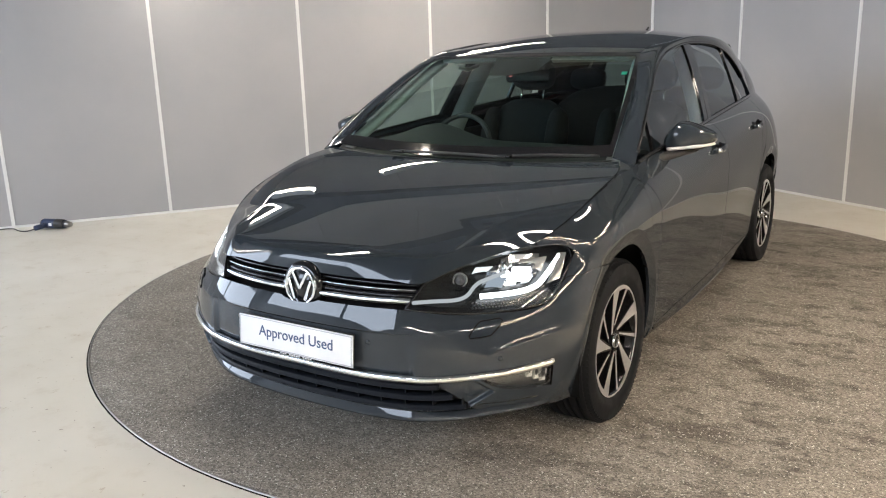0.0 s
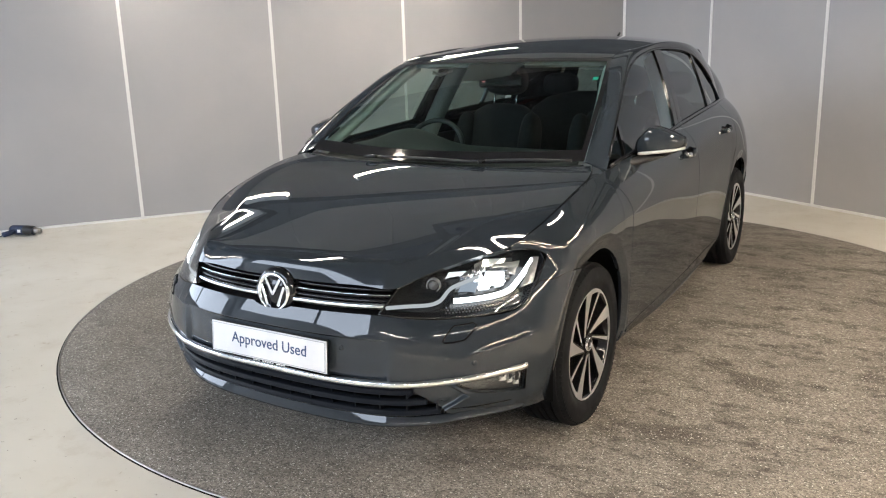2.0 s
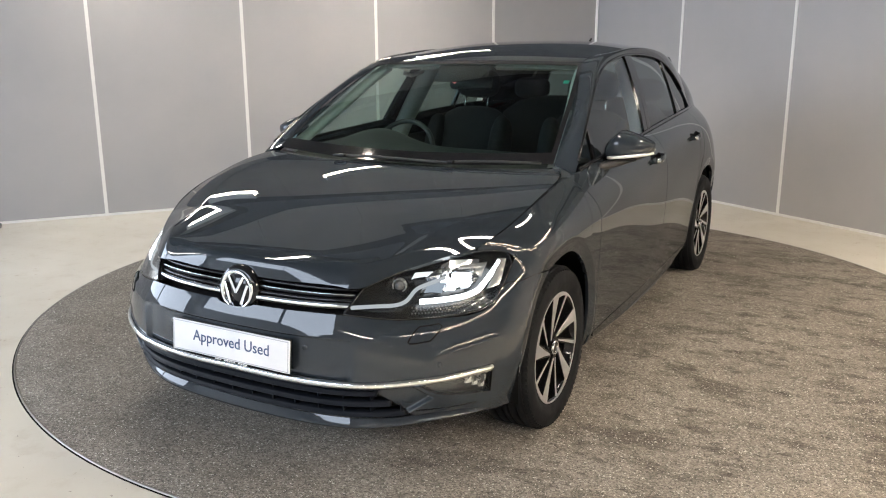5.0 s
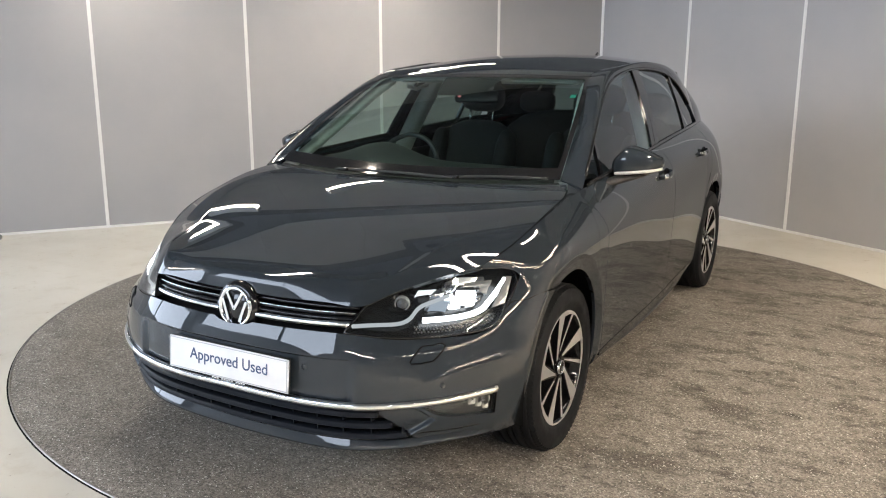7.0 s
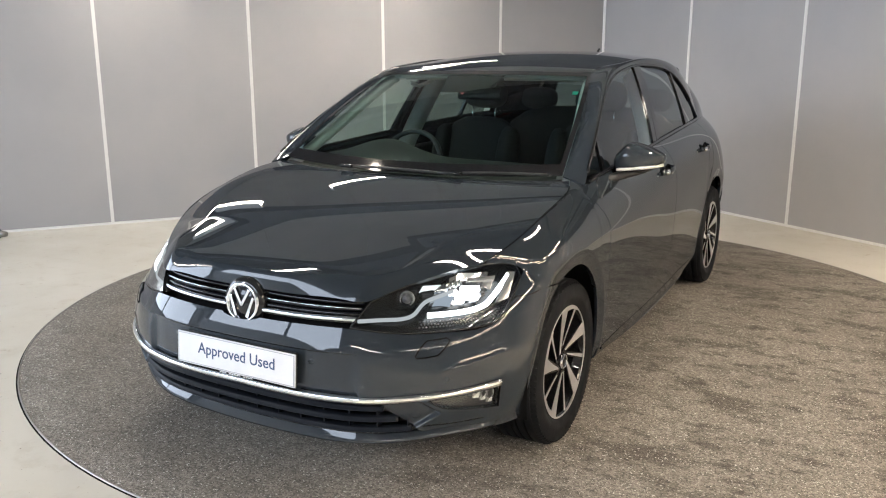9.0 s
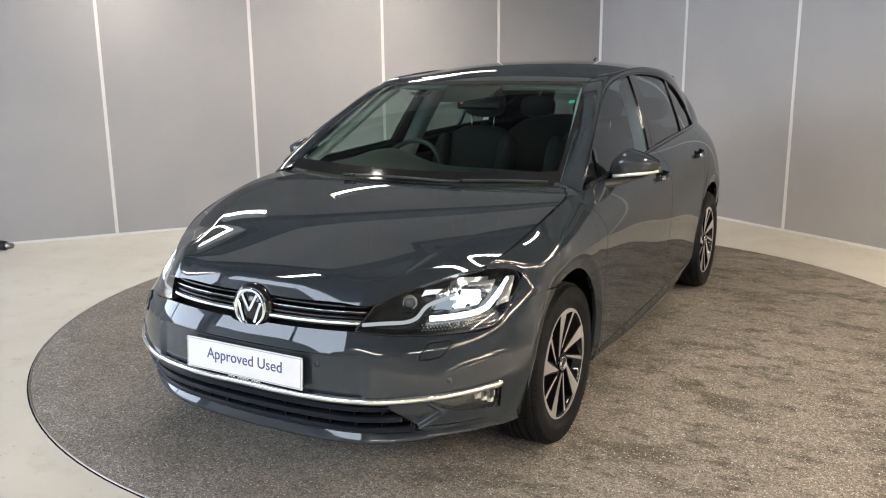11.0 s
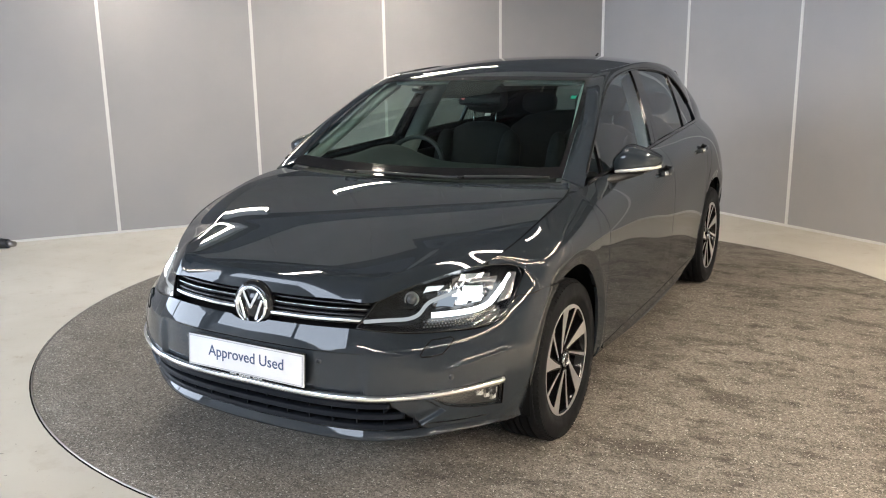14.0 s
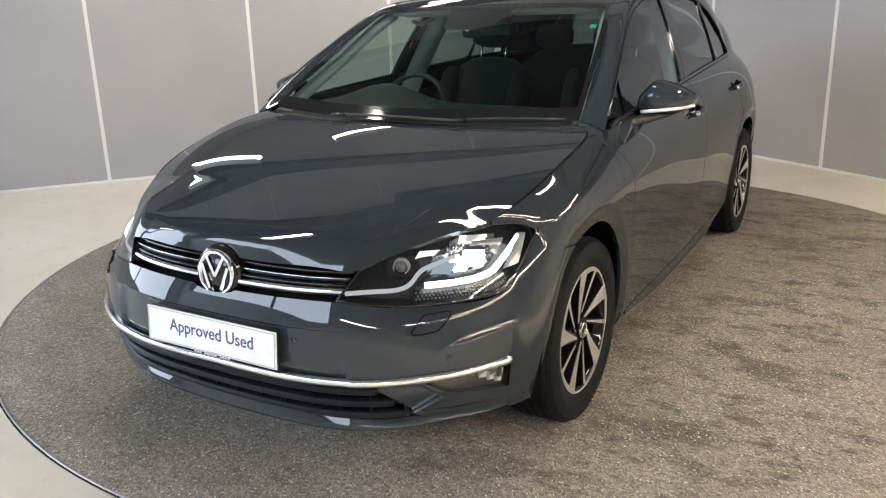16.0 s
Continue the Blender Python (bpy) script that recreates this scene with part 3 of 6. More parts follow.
LEDGES = (
    # crease line over u, where it starts and ends, height of the ledge above it, how far it stands out
    (Nat((2.8, .543), (3.41, .556), (4.11, .564), (4.77, .577), (5.27, .597), (5.6, .612)), 2.75, 5.5, 0.016, 0.011),
    (Nat((3.5, .471), (3.8, .479), (4.11, .487), (4.77, .503), (5.24, .509), (5.7, .510)), 3.5, 5.75, 0.013, 0.013),
)


def ease(t):
    t = np.clip(t, 0, 1)
    return t * t * (3 - 2 * t)


def folds(u, z):
    """How far the pressed ledges below the headlamp stand out, less the flat recess round the plate."""
    out = -0.014 * ease((0.532 - z) / 0.009) * ease((2.24 - u) / 0.10) * ease((z - 0.38) / 0.012)
    for crease, u0, u1, wide, h in LEDGES:
        d = crease(u) - z
        along = np.clip((u - u0) / 0.8, 0, 1) * ease((u1 - u) / 0.5)
        wide = 0.0015 + wide * along
        out = out + h * along * np.clip((d + wide) / wide, 0, 1) * np.exp(-np.maximum(d, 0) / 0.045)
    return out


def nose(u, z, inset=0.0):
    """The nose's surface: u 0 to 8 from the middle to the wheel arch, at height z; inset metres inside it."""
    u, z = np.broadcast_arrays(np.asarray(u, float), np.asarray(z, float))
    uu, zz = u.ravel(), z.ravel()
    L = np.array([f * np.where((zz < NOSE_Z[CREASE])[:, None], a(zz), b(zz)) + (1 - f) * c(zz) for a, b, c, f in zip(NOSE_LOW, NOSE_UP, NOSE_ALL, FADE)])
    # mirror across the middle so that the nose is smooth there
    L = np.concatenate([L[2:0:-1] * (-1, 1), L])
    n = len(L)
    m = np.zeros_like(L)
    A = np.diag(np.full(n - 2, 4.0)) + np.diag(np.ones(n - 3), 1) + np.diag(np.ones(n - 3), -1)
    rhs = 6 * (L[2:] - 2 * L[1:-1] + L[:-2])
    m[1:-1] = np.linalg.solve(A, rhs.reshape(n - 2, -1)).reshape(rhs.shape)
    w = uu + 2
    i = np.clip(w.astype(int), 0, n - 2)
    b = w - i
    a, c = 1 - b, np.arange(len(uu))
    out = L[i, c] * a[:, None] + L[i + 1, c] * b[:, None] + m[i, c] * ((a ** 3 - a) / 6)[:, None] + m[i + 1, c] * ((b ** 3 - b) / 6)[:, None]
    der = (L[i + 1, c] - L[i, c]) + m[i, c] * ((1 - 3 * a ** 2) / 6)[:, None] + m[i + 1, c] * ((3 * b ** 2 - 1) / 6)[:, None]
    ins = np.broadcast_to(np.asarray(inset, float), u.shape).ravel() - folds(np.abs(uu), zz)
    if np.any(ins):
        nrm = np.stack([der[:, 1], -der[:, 0]], 1)
        nrm /= np.linalg.norm(nrm, axis=1, keepdims=True)
        out = out - nrm * ins[:, None]
    return np.stack([out[:, 0], out[:, 1], zz], 1).reshape(*u.shape, 3)


def nose_u(x, z):
    """The u at which the nose at height z is x wide."""
    lo, hi = 0.0, 8.0
    for _ in range(30):
        mid = (lo + hi) / 2
        lo, hi = (mid, hi) if nose(mid, z)[0] < x else (lo, mid)
    return lo


def nose_end(z):
    """The u at which the nose meets the wheel arch."""
    z = np.asarray(z, float)
    lo, hi = np.full(z.shape, 5.0), np.full(z.shape, 10.0)
    edge = np.where(z > HUB, -ARCH_FRONT * np.sqrt(np.maximum(1 - ((z - HUB) / ARCH_R) ** 2, 0.20)), -ARCH_FRONT - 0.05 * (HUB - z))
    for _ in range(26):
        mid = (lo + hi) / 2
        ahead = nose(mid, z)[..., 1] < edge
        lo, hi = np.where(ahead, mid, lo), np.where(ahead, hi, mid)
    return lo


GRILLE_LOW = Nat((0, .602), (1.5, .606), (2, .608), (2.4, .608))
BUMPER_EDGE = Nat((0, .600), (1.5, .604), (2, .603), (2.45, .597), (2.9, .591), (3.5, .589), (4.1, .588), (4.8, .591), (5.1, .601), (5.4, .621), (5.62, .647), (6.3, .659), (7, .665), (7.54, .667), (8.5, .660))


def BUMPER_TOP(u):
    """Upper edge of the bumper, cut round under the badge."""
    u = np.asarray(u, float)
    return BUMPER_EDGE(u) - 0.013 * np.clip(1 - (u / 0.36) ** 2, 0, 1) ** 0.6


CHROME_Z = Nat((0, .384), (1, .382), (2, .383), (2.5, .386), (3, .393), (3.5, .400), (4.2, .407), (5, .412), (6, .414))


def nose_panel(u0, u1, z0, z1, nu, nz, inset=0.0, to_arch=False):
    """Grid over the nose between u0 and u1 and between two height curves of u."""
    s, t = np.meshgrid(np.linspace(0, 1, nu), np.linspace(0, 1, nz), indexing="ij")
    u = u0 + (u1 - u0) * s
    z = z0(u) + (z1(u) - z0(u)) * t
    if to_arch:
        for _ in range(2):
            u = u0 + (nose_end(z) - u0) * s
            z = z0(u) + (z1(u) - z0(u)) * t
    return nose(u, z, inset)


def full_width(P):
    """Joins a half grid that starts at the middle with its mirror image."""
    return np.concatenate([P[:0:-1] * (-1, 1, 1), P])


const = lambda c: (lambda u: np.full(np.shape(u), float(c)))

# -- bumper --
chrome_top = lambda u: CHROME_Z(u) + 0.010
sheet("bumper_cover", full_width(flared(nose_panel(0, 7.2, chrome_top, BUMPER_TOP, 150, 84, to_arch=True), wide=0.035)), PAINT, car, (0, -1, 0), 0.02)
LIP_TOP = Nat((0, .243), (1.5, .246), (2.3, .250), (3, .258), (3.8, .272), (4.6, .268), (5.3, .262), (6, .26))
lip_low = Nat((0, .196), (1.3, .201), (2.2, .210), (3, .224), (4.1, .243), (5, .243), (5.6, .240), (7, .25), (8, .26))


def lip_grid():
    """The splitter edge: a ledge that faces up, a round front and an undercut."""
    u = np.linspace(0, 5.3, 60)
    lo, hi = lip_low(u), LIP_TOP(u)
    rows = [(1.0, 0.016), (0.86, 0.011), (0.72, 0.006), (0.58, 0.001), (0.44, -0.0035), (0.30, -0.006), (0.16, -0.003), (0.0, 0.014), (-0.12, 0.05)]
    c = Nat(*[(i, *r) for i, r in enumerate(rows)])(np.linspace(0, 8, 25))
    end = np.clip((5.3 - u) / 0.7, 0, 1)
    end = end * end * (3 - 2 * end)
    return np.stack([nose(u, lo + (hi - lo) * f, i * (end if f > 0.05 else 1)) for f, i in c], 1)


sheet("lower_lip", full_width(lip_grid()), PAINT, car, (0, -1, 0), 0.02)
both("bumper_corner", flared(nose_panel(5.3, 7.2, lip_low, chrome_top, 30, 16, to_arch=True), wide=0.035), PAINT, car, (1, -1, 0), 0)
strip_u = np.linspace(-5.25, 5.25, 121)
P = nose(np.abs(strip_u), CHROME_Z(np.abs(strip_u)), -0.004) * np.stack([np.where(strip_u < 0, -1, 1), np.ones(121), np.ones(121)], 1)
part("chrome_strip", sweep(P, 0.01, profile=[(-.007, -.012), (.006, -.011), (.011, 0), (.006, .011), (-.007, .012)]), CHROME, car, "chrome strip across the lower bumper")
# lower intake: dark back wall and slats
low_back = lambda u: CHROME_Z(u) + 0.0
sheet("intake_back", full_width(nose_panel(0, 5.3, const(0.255), low_back, 40, 6, 0.07)), DARK, car, (0, -1, 0), 0)
for k in range(3):
    f = (k + 0.45) / 3
    reach = 3.30 - 0.78 * f
    su = np.linspace(-reach, reach, 81)
    z = LIP_TOP(np.abs(su)) + 0.006 + (CHROME_Z(np.abs(su)) - LIP_TOP(np.abs(su)) - 0.014) * f
    P = nose(np.abs(su), z, 0.022) * np.stack([np.where(su < 0, -1, 1), np.ones(81), np.ones(81)], 1)
    part("intake_slat", sweep(P, 0.01, profile=[(-.03, -.003), (.012, -.0115), (.0175, -.011), (.019, -.0095), (.0175, -.008), (.014, -.0065), (.011, .001), (.008, .003), (-.03, .005)]), GRILLE, car)
for s in (1, -1):
    for x in np.arange(0.045, 0.6, 0.09):
        y = nose(nose_u(x, 0.33), 0.33, 0.048)[1]
        part("intake_rib", box((0.004, 0.03, 0.105), (s * x, y, 0.325)), GRILLE, car, smooth=False)
    # fog lamp recess with its lens over a body-coloured lower blade
    low = Nat((3.30, .392), (3.44, .389), (3.7, .366), (4.14, .342), (4.6, .332), (5.28, .322))
    top = lambda u: np.where(u < 3.44, CHROME_Z(u) - 0.008, low(np.maximum(u, 3.3)))
    foot = lambda u: np.maximum(LIP_TOP(u) + 0.002, 0.378 - 0.105 * (u - 2.42) / 0.95)
    q, w = np.meshgrid(np.linspace(0, 1, 110), np.linspace(0, 1, 30), indexing="ij")
    uu = 2.42 + 2.88 * q
    zz = foot(uu) + np.maximum(top(uu) - foot(uu), 0.001) * w
    # an arrow-shaped crease parts the sunken inner face from the blade under the fog lamp
    edge = np.interp(zz, [0.27, 0.308, 0.338, 0.384, 0.40], [3.05, 3.46, 3.80, 3.34, 3.2])
    sunk = 0.020 * ease((edge + 0.05 - uu) / 0.10) + 0.010 * ease((0.297 - zz) / 0.012) * ease((uu - 3.3) / 0.3) * ease((5.0 - uu) / 0.5)
    sheet("fog_surround", nose(uu, zz, sunk), PAINT, car, (1, -1, 0), 0.02, s)
    bowl = nose_panel(3.46, 5.27, lambda u: low(u) + 0.001, lambda u: CHROME_Z(u) - 0.008, 24, 8, 0.034)
    fog_lamp = sheet("fog_lamp", bowl, BLACK_GLOSS, car, (1, -1, 0), -0.03, s)
    lens = nose_panel(3.52, 5.26, lambda u: low(u) + 0.003, lambda u: CHROME_Z(u) - 0.009, 24, 6, 0.005)
    sheet("lens", lens, LENS, fog_lamp, (1, -1, 0), 0, s)
    inner = nose_panel(3.62, 5.22, lambda u: low(u) + 0.004, lambda u: CHROME_Z(u) - 0.010, 24, 6, 0.022)
    sheet("reflector", inner, FOG_GREY, fog_lamp, (1, -1, 0), 0.004, s)
    # bright stepped facets round the bulb
    for k, (u0, u1) in enumerate(((4.62, 4.80), (4.82, 4.98), (5.00, 5.18))):
        cup = nose_panel(u0, u1, lambda u: low(u) + 0.034 - 0.010 * k, lambda u: CHROME_Z(u) - 0.014, 8, 8, 0.019)
        cup[..., 1] += (0.006 + 0.003 * k) * np.sin(np.linspace(0, np.pi, 8))[:, None] * np.sin(np.linspace(0, np.pi, 8))[None, :]
        sheet("bulb_reflector", cup, PEARL_FOG, fog_lamp, (1, -1, 0), 0.004, s)
    c = nose(4.99, 0.372, 0.014)
    part("bulb", lathe([(0.0, -0.010), (0.006, -0.008), (0.008, 0.0), (0.006, 0.008), (0.0, 0.010)], 14, "z"), LENS, fog_lamp).location = (s * c[0], c[1], c[2])
    c, d = nose(3.30, 0.338, 0.018), nose(3.30, 0.338, 0.028)
    w = Vector(c - d).normalized()
    bm = lathe([(0.0, -0.004), (0.020, -0.004), (0.0235, -0.0065), (0.026, -0.009)], 28, "z")
    bmesh.ops.transform(bm, matrix=Matrix.Translation(Vector((s * c[0], c[1], c[2]))) @ Vector((s * w.x, w.y, w.z)).to_track_quat("Z", "Y").to_matrix().to_4x4(), verts=bm.verts)
    part("towing_eye_cover", bm, PAINT, car)
    # parking sensors and washer flap
    for u, z in ((1.36, 0.489), (3.96, 0.452)):
        c, d = nose(u, z), nose(u, z, 0.01)
        w = Vector(c - d).normalized()
        bm = lathe([(0.0, 0.0015), (0.0085, 0.0015), (0.0095, 0.0), (0.0105, -0.002)], 20, "z")
        bmesh.ops.transform(bm, matrix=Matrix.Translation(Vector((s * c[0], c[1], c[2]))) @ Vector((s * w.x, w.y, w.z)).to_track_quat("Z", "Y").to_matrix().to_4x4(), verts=bm.verts)
        part("parking_sensor", bm, PAINT, car)

# -- bonnet --
SEAM = Nat((-0.43, 0.694, 0.770), (-0.325, 0.734, 0.808), (-0.164, 0.764, 0.860), (0.03, 0.774, 0.908), (0.195, 0.764, 0.937), (0.290, 0.730, 0.962))
CROWN = Nat((-0.80, 0.720), (-0.752, 0.745), (-0.65, 0.777), (-0.5, 0.8127), (-0.3, 0.8597), (0.0, 0.9216), (0.15, 0.948), (0.45, 0.985))
FRONT_Y = Nat((0, -.772), (.3, -.766), (.55, -.742), (.655, -.714), (.73, -.655), (.824, -.578), (.915, -.493), (1.0, -.412))
FRONT_Z = Nat((0, .688), (.3, .687), (.55, .686), (.655, .688), (.73, .716), (.824, .742), (.915, .762), (1.0, .773))


RIDGE = Nat((-0.43, .770), (-0.25, .832), (0.0, .902), (0.29, .958))


def bonnet_z(a, y):
    """Flat-crowned bonnet that rolls over to the gap, with a fine pressed crease on either side."""
    yy = np.maximum(y, -0.43)
    zs, zc = RIDGE(yy) + 0.30 * (y - yy), CROWN(y)
    a = np.minimum(a, 1.0)
    crease = 0.70 + 0.22 * np.clip((y + 0.70) / 0.95, 0, 1)
    press = 0.0022 * ease((y + 0.70) / 0.06) * ease((-0.22 - y) / 0.35) * np.exp(-np.maximum(np.abs(a - crease) - 0.003, 0) / 0.020)
    return zc - (zc - zs) * (0.61 * a ** 2 + 0.39 * a ** 8) + press


def bonnet_grid(na=161, nb=110):
    a, b = np.meshgrid(np.linspace(-1, 1, na), np.linspace(0, 1, nb) ** 1.5, indexing="ij")
    m = np.abs(a)
    y0 = FRONT_Y(m)
    y1 = 0.150 + 0.138 * m ** 2.2
    y = y0 + (y1 - y0) * b
    x = a * SEAM(np.maximum(y, -0.405))[..., 0]
    z = bonnet_z(m, y)
    reach = 0.024 + 0.036 * np.clip((m - 0.25) / 0.25, 0, 1) + 0.065 * np.clip((m - 0.6) / 0.3, 0, 1)
    lip = np.clip(1 - (y - y0) / reach, 0, 1) ** 2.2
    z = z - lip * (bonnet_z(m, y0) - FRONT_Z(m))
    return np.stack([x, y, z], 2)


sheet("bonnet", bonnet_grid(), PAINT, car, (0, 0, 1), 0.016)

# -- wings, doors, rear quarters --
DOOR_F = Nat((0, .42), (.2, .385), (.43, .352), (.57, .358), (.71, .335), (.86, .272), (1, .236))
DOOR_B = Nat((0, 1.47), (.4, 1.455), (.7, 1.435), (1, 1.41))
DOOR_R = Nat((0, 2.18), (.2, 2.21), (.4, 2.30), (.6, 2.42), (.8, 2.46), (1, 2.43))
GAP = 0.0025
one = const(1.0)


def tuck(y):
    """Draws the wing's tip in to the top edge of the headlamp."""
    rows = [(-.402, -.026, .005), (-.373, -.028, .007), (-.345, -.029, .009), (-.316, -.029, .012), (-.297, -.018, .008), (-.26, -.006, .002), (-.23, 0, 0)]
    return np.stack([lin([r[:2] for r in rows], y), np.zeros(np.shape(y)), lin([(r[0], r[2]) for r in rows], y)], -1)


def wing_upper():
    ys = np.concatenate([np.linspace(-0.402, -0.22, 20)[:-1], np.linspace(-0.22, 0.245, 60)])
    cols = []
    for y in ys:
        z = lin([(-.402, .763), (-.35, .757), (-.312, .741), (-.295, .720), (-.215, .668)], y) if y < -0.215 else max(float(arch_z(y, 0.0)), 0.667 if y < -0.10 else 0.0)
        v0 = float(flank_v(y, z))
        col = flank(np.full(40, y), v0 + (0.999 - v0) * np.linspace(0, 1, 40))
        cols.append(col + tuck(y) * (np.linspace(1, 0, 40) ** 1.2)[:, None])
    return np.array(cols)


def between(y_a, y_b, n, low, nv=22, top=one):
    """Columns between two edges given as functions of v, from the height low(y) up."""
    s = np.linspace(0, 1, n)[:, None]
    t = np.linspace(0, 1, nv)[None, :]
    v = np.broadcast_to(t, (n, nv)).copy()
    for _ in range(4):
        y = y_a(v) + (y_b(v) - y_a(v)) * s
        v0 = flank_v(y, low(y))
        v = v0 + (top(y) - v0) * t
    y = y_a(v) + (y_b(v) - y_a(v)) * s
    return flank(y, v)


SILL = const(0.262)


def relaxed(P, n):
    """Evens out ripples inside a grid; its edges stay."""
    for _ in range(n):
        P[1:-1, 1:-1] += 0.5 * ((P[2:, 1:-1] + P[:-2, 1:-1] + P[1:-1, 2:] + P[1:-1, :-2]) / 4 - P[1:-1, 1:-1])
    return P


both("wing", flared(relaxed(wing_upper(), 14)), PAINT, car, flange=0.02)


def wing_rear():
    """The part of the wing between the arch and the door."""
    s = np.linspace(0, 1, 24)[:, None]
    z = np.linspace(0.21, 0.915, 44)[None, :]
    z = np.broadcast_to(z, (24, 44))
    edge = np.where(z < HUB, ARCH_BACK, ARCH_BACK * np.sqrt(np.maximum(1 - ((z - HUB) / ARCH_R) ** 2, 0)))
    edge = np.where(z > arch_z(0.245, 0.0), 0.245, edge)
    y = np.full(z.shape, 0.33)
    for _ in range(4):
        v = flank_v(y, np.minimum(z, flank(y, np.ones_like(y))[..., 2] - 0.001))
        y = edge + (DOOR_F(v) - GAP - edge) * s
    return flank(y, v)


both("wing_lower", flared(wing_rear()), PAINT, car, flange=0.015)
both("front_door", between(lambda v: DOOR_F(v) + GAP, lambda v: DOOR_B(v) - GAP, 44, SILL), PAINT, car, flange=0.02)


def rear_door_edge(v):
    return DOOR_R(v) - GAP


rear_low = lambda y: np.maximum(0.262, np.where(np.abs(y - AXLE_R) < ARCH_R, arch_z(y, AXLE_R), 0))
both("rear_door", between(lambda v: DOOR_B(v) + GAP, rear_door_edge, 44, rear_low), PAINT, car, flange=0.02)
both("sill", flank_panel(const(0.34), const(2.27), lambda y: np.zeros(np.shape(y)), lambda y: flank_v(y, 0.257 + 0 * np.asarray(y)), 30, 5), PAINT, car, flange=0.03)


def quarter_panel():
    n, nv = 60, 30
    s, t = np.linspace(0, 1, n)[:, None], np.linspace(0, 1, nv)[None, :]
    v = np.broadcast_to(t, (n, nv)).copy()
    for _ in range(5):
        y = DOOR_R(v) + GAP + (3.12 - DOOR_R(v) - GAP) * s
        low = np.where(np.abs(y - AXLE_R) < ARCH_R, arch_z(y, AXLE_R), np.where(y > AXLE_R, 0.315, 0.262))
        v0 = flank_v(y, low)
        v = v0 + (1 - v0) * t
    return flank(y, v)


both("rear_quarter", flared(quarter_panel(), AXLE_R), PAINT, car, flange=0.02)

# -- greenhouse --
BELT = LEVELS[-1]


def pane_x(y, z):
    """Half width of the side windows at y and height z."""
    b = BELT(y)
    d = z - b[..., 1]
    return b[..., 0] - 0.34 * d - 0.30 * d * d - 0.025 * np.clip((np.asarray(y) - 2.1) / 0.7, 0, 1.3) * d


def on_side(y, z, out=0.0):
    y, z = np.asarray(y, float), np.asarray(z, float)
    return np.stack([pane_x(y, z) + out, y, z], -1)


# outline of the side windows: front slope, roof arc, rear slope, as (y, z) along s
OUTLINE = Nat((0, .29, .945), (1, .50, 1.085), (2, .76, 1.225), (3, 1.03, 1.332), (4, 1.30, 1.378), (5, 1.55, 1.396), (6, 1.85, 1.394), (7, 2.12, 1.374), (8, 2.32, 1.322), (9, 2.46, 1.22), (10, 2.56, 1.08))
# upper edge of the pillars: windscreen side, then roof edge
RAIL = Nat((0, .704, .292, .974), (1, .665, .50, 1.085), (2, .620, .725, 1.215), (3, .566, 1.0, 1.363), (4, .572, 1.28, 1.402), (5, .578, 1.58, 1.422), (6, .577, 1.88, 1.430), (7, .557, 2.18, 1.424), (8, .532, 2.48, 1.414), (9, .49, 2.80, 1.392), (10, .45, 3.08, 1.36))


def pillar_strip():
    s = np.linspace(0, 10, 121)
    o = OUTLINE(s)
    low = on_side(o[:, 0], o[:, 1], 0.004)
    high = RAIL(s)
    k = np.linspace(0, 1, 9)
    P = low[:, None] + (high - low)[:, None] * k[None, :, None]
    P[..., 0] += 0.020 * np.sin(np.pi * k)[None, :] * np.clip(s / 2, 0.3, 1)[:, None]
    P[..., 2] += 0.016 * np.sin(np.pi * k)[None, :] * np.clip(s / 1.5, 0, 1)[:, None]
    return P


both("pillar_frame", pillar_strip(), PAINT, car, (1, 0, 0.5), 0.006)


def scuttle_side():
    """Fills between the bonnet gap, the wing top and the foot of the windscreen pillar."""
    t = np.linspace(0, 1, 14)
    ya, yb = 0.04 + 0.248 * t, 0.04 + 0.27 * t
    a = np.stack([SEAM(ya)[:, 0] + 0.005, ya, SEAM(ya)[:, 1]], 1)
    b = np.stack([BELT(yb)[:, 0], yb, BELT(yb)[:, 1]], 1)
    k = np.linspace(0, 1, 5)
    P = a[:, None] + (b - a)[:, None] * k[None, :, None]
    return P


both("wing_corner", scuttle_side(), PAINT, car, (0.5, 0, 1), 0)


def rear_pillar():
    """Broad body-coloured panel from the belt up to the slanting end of the window frame."""
    top = pillar_strip()[-1]
    k = np.linspace(0, 1, len(top))
    low = on_side(2.56 + 0.62 * k, BELT(2.56 + 0.62 * k)[:, 1], 0.003)
    t = np.linspace(0, 1, 16)
    P = low[:, None] + (top - low)[:, None] * t[None, :, None]
    P[..., 0] += 0.03 * (k[:, None] * np.sin(np.pi * t)[None, :])
    return P


both("rear_pillar", rear_pillar(), PAINT, car, (1, 0, 0.2), 0)


def roof_grid():
    ys = np.linspace(0, 1, 50)
    k = np.linspace(-1, 1, 41)
    P = np.zeros((50, 41, 3))
    s = Nat((0, 3.0), (0.15, 4), (0.3, 5), (0.46, 6), (0.6, 7), (0.75, 8), (0.9, 9), (1.0, 9.8))(ys)
    edge = RAIL(s)
    crown = Nat((0.94, 1.372), (1.1, 1.409), (1.3, 1.443), (1.6, 1.468), (2.0, 1.477), (2.4, 1.472), (2.8, 1.452), (3.1, 1.418))
    for i in range(50):
        x, y, z = edge[i]
        yy = y - 0.055 * (1 - k ** 2) * (1 - ys[i])
        zc = float(crown(yy[20]))
        P[i, :, 0] = k * (x - 0.004)
        P[i, :, 1] = yy
        P[i, :, 2] = zc - (zc - z) * np.abs(k) ** 2.4
    return P


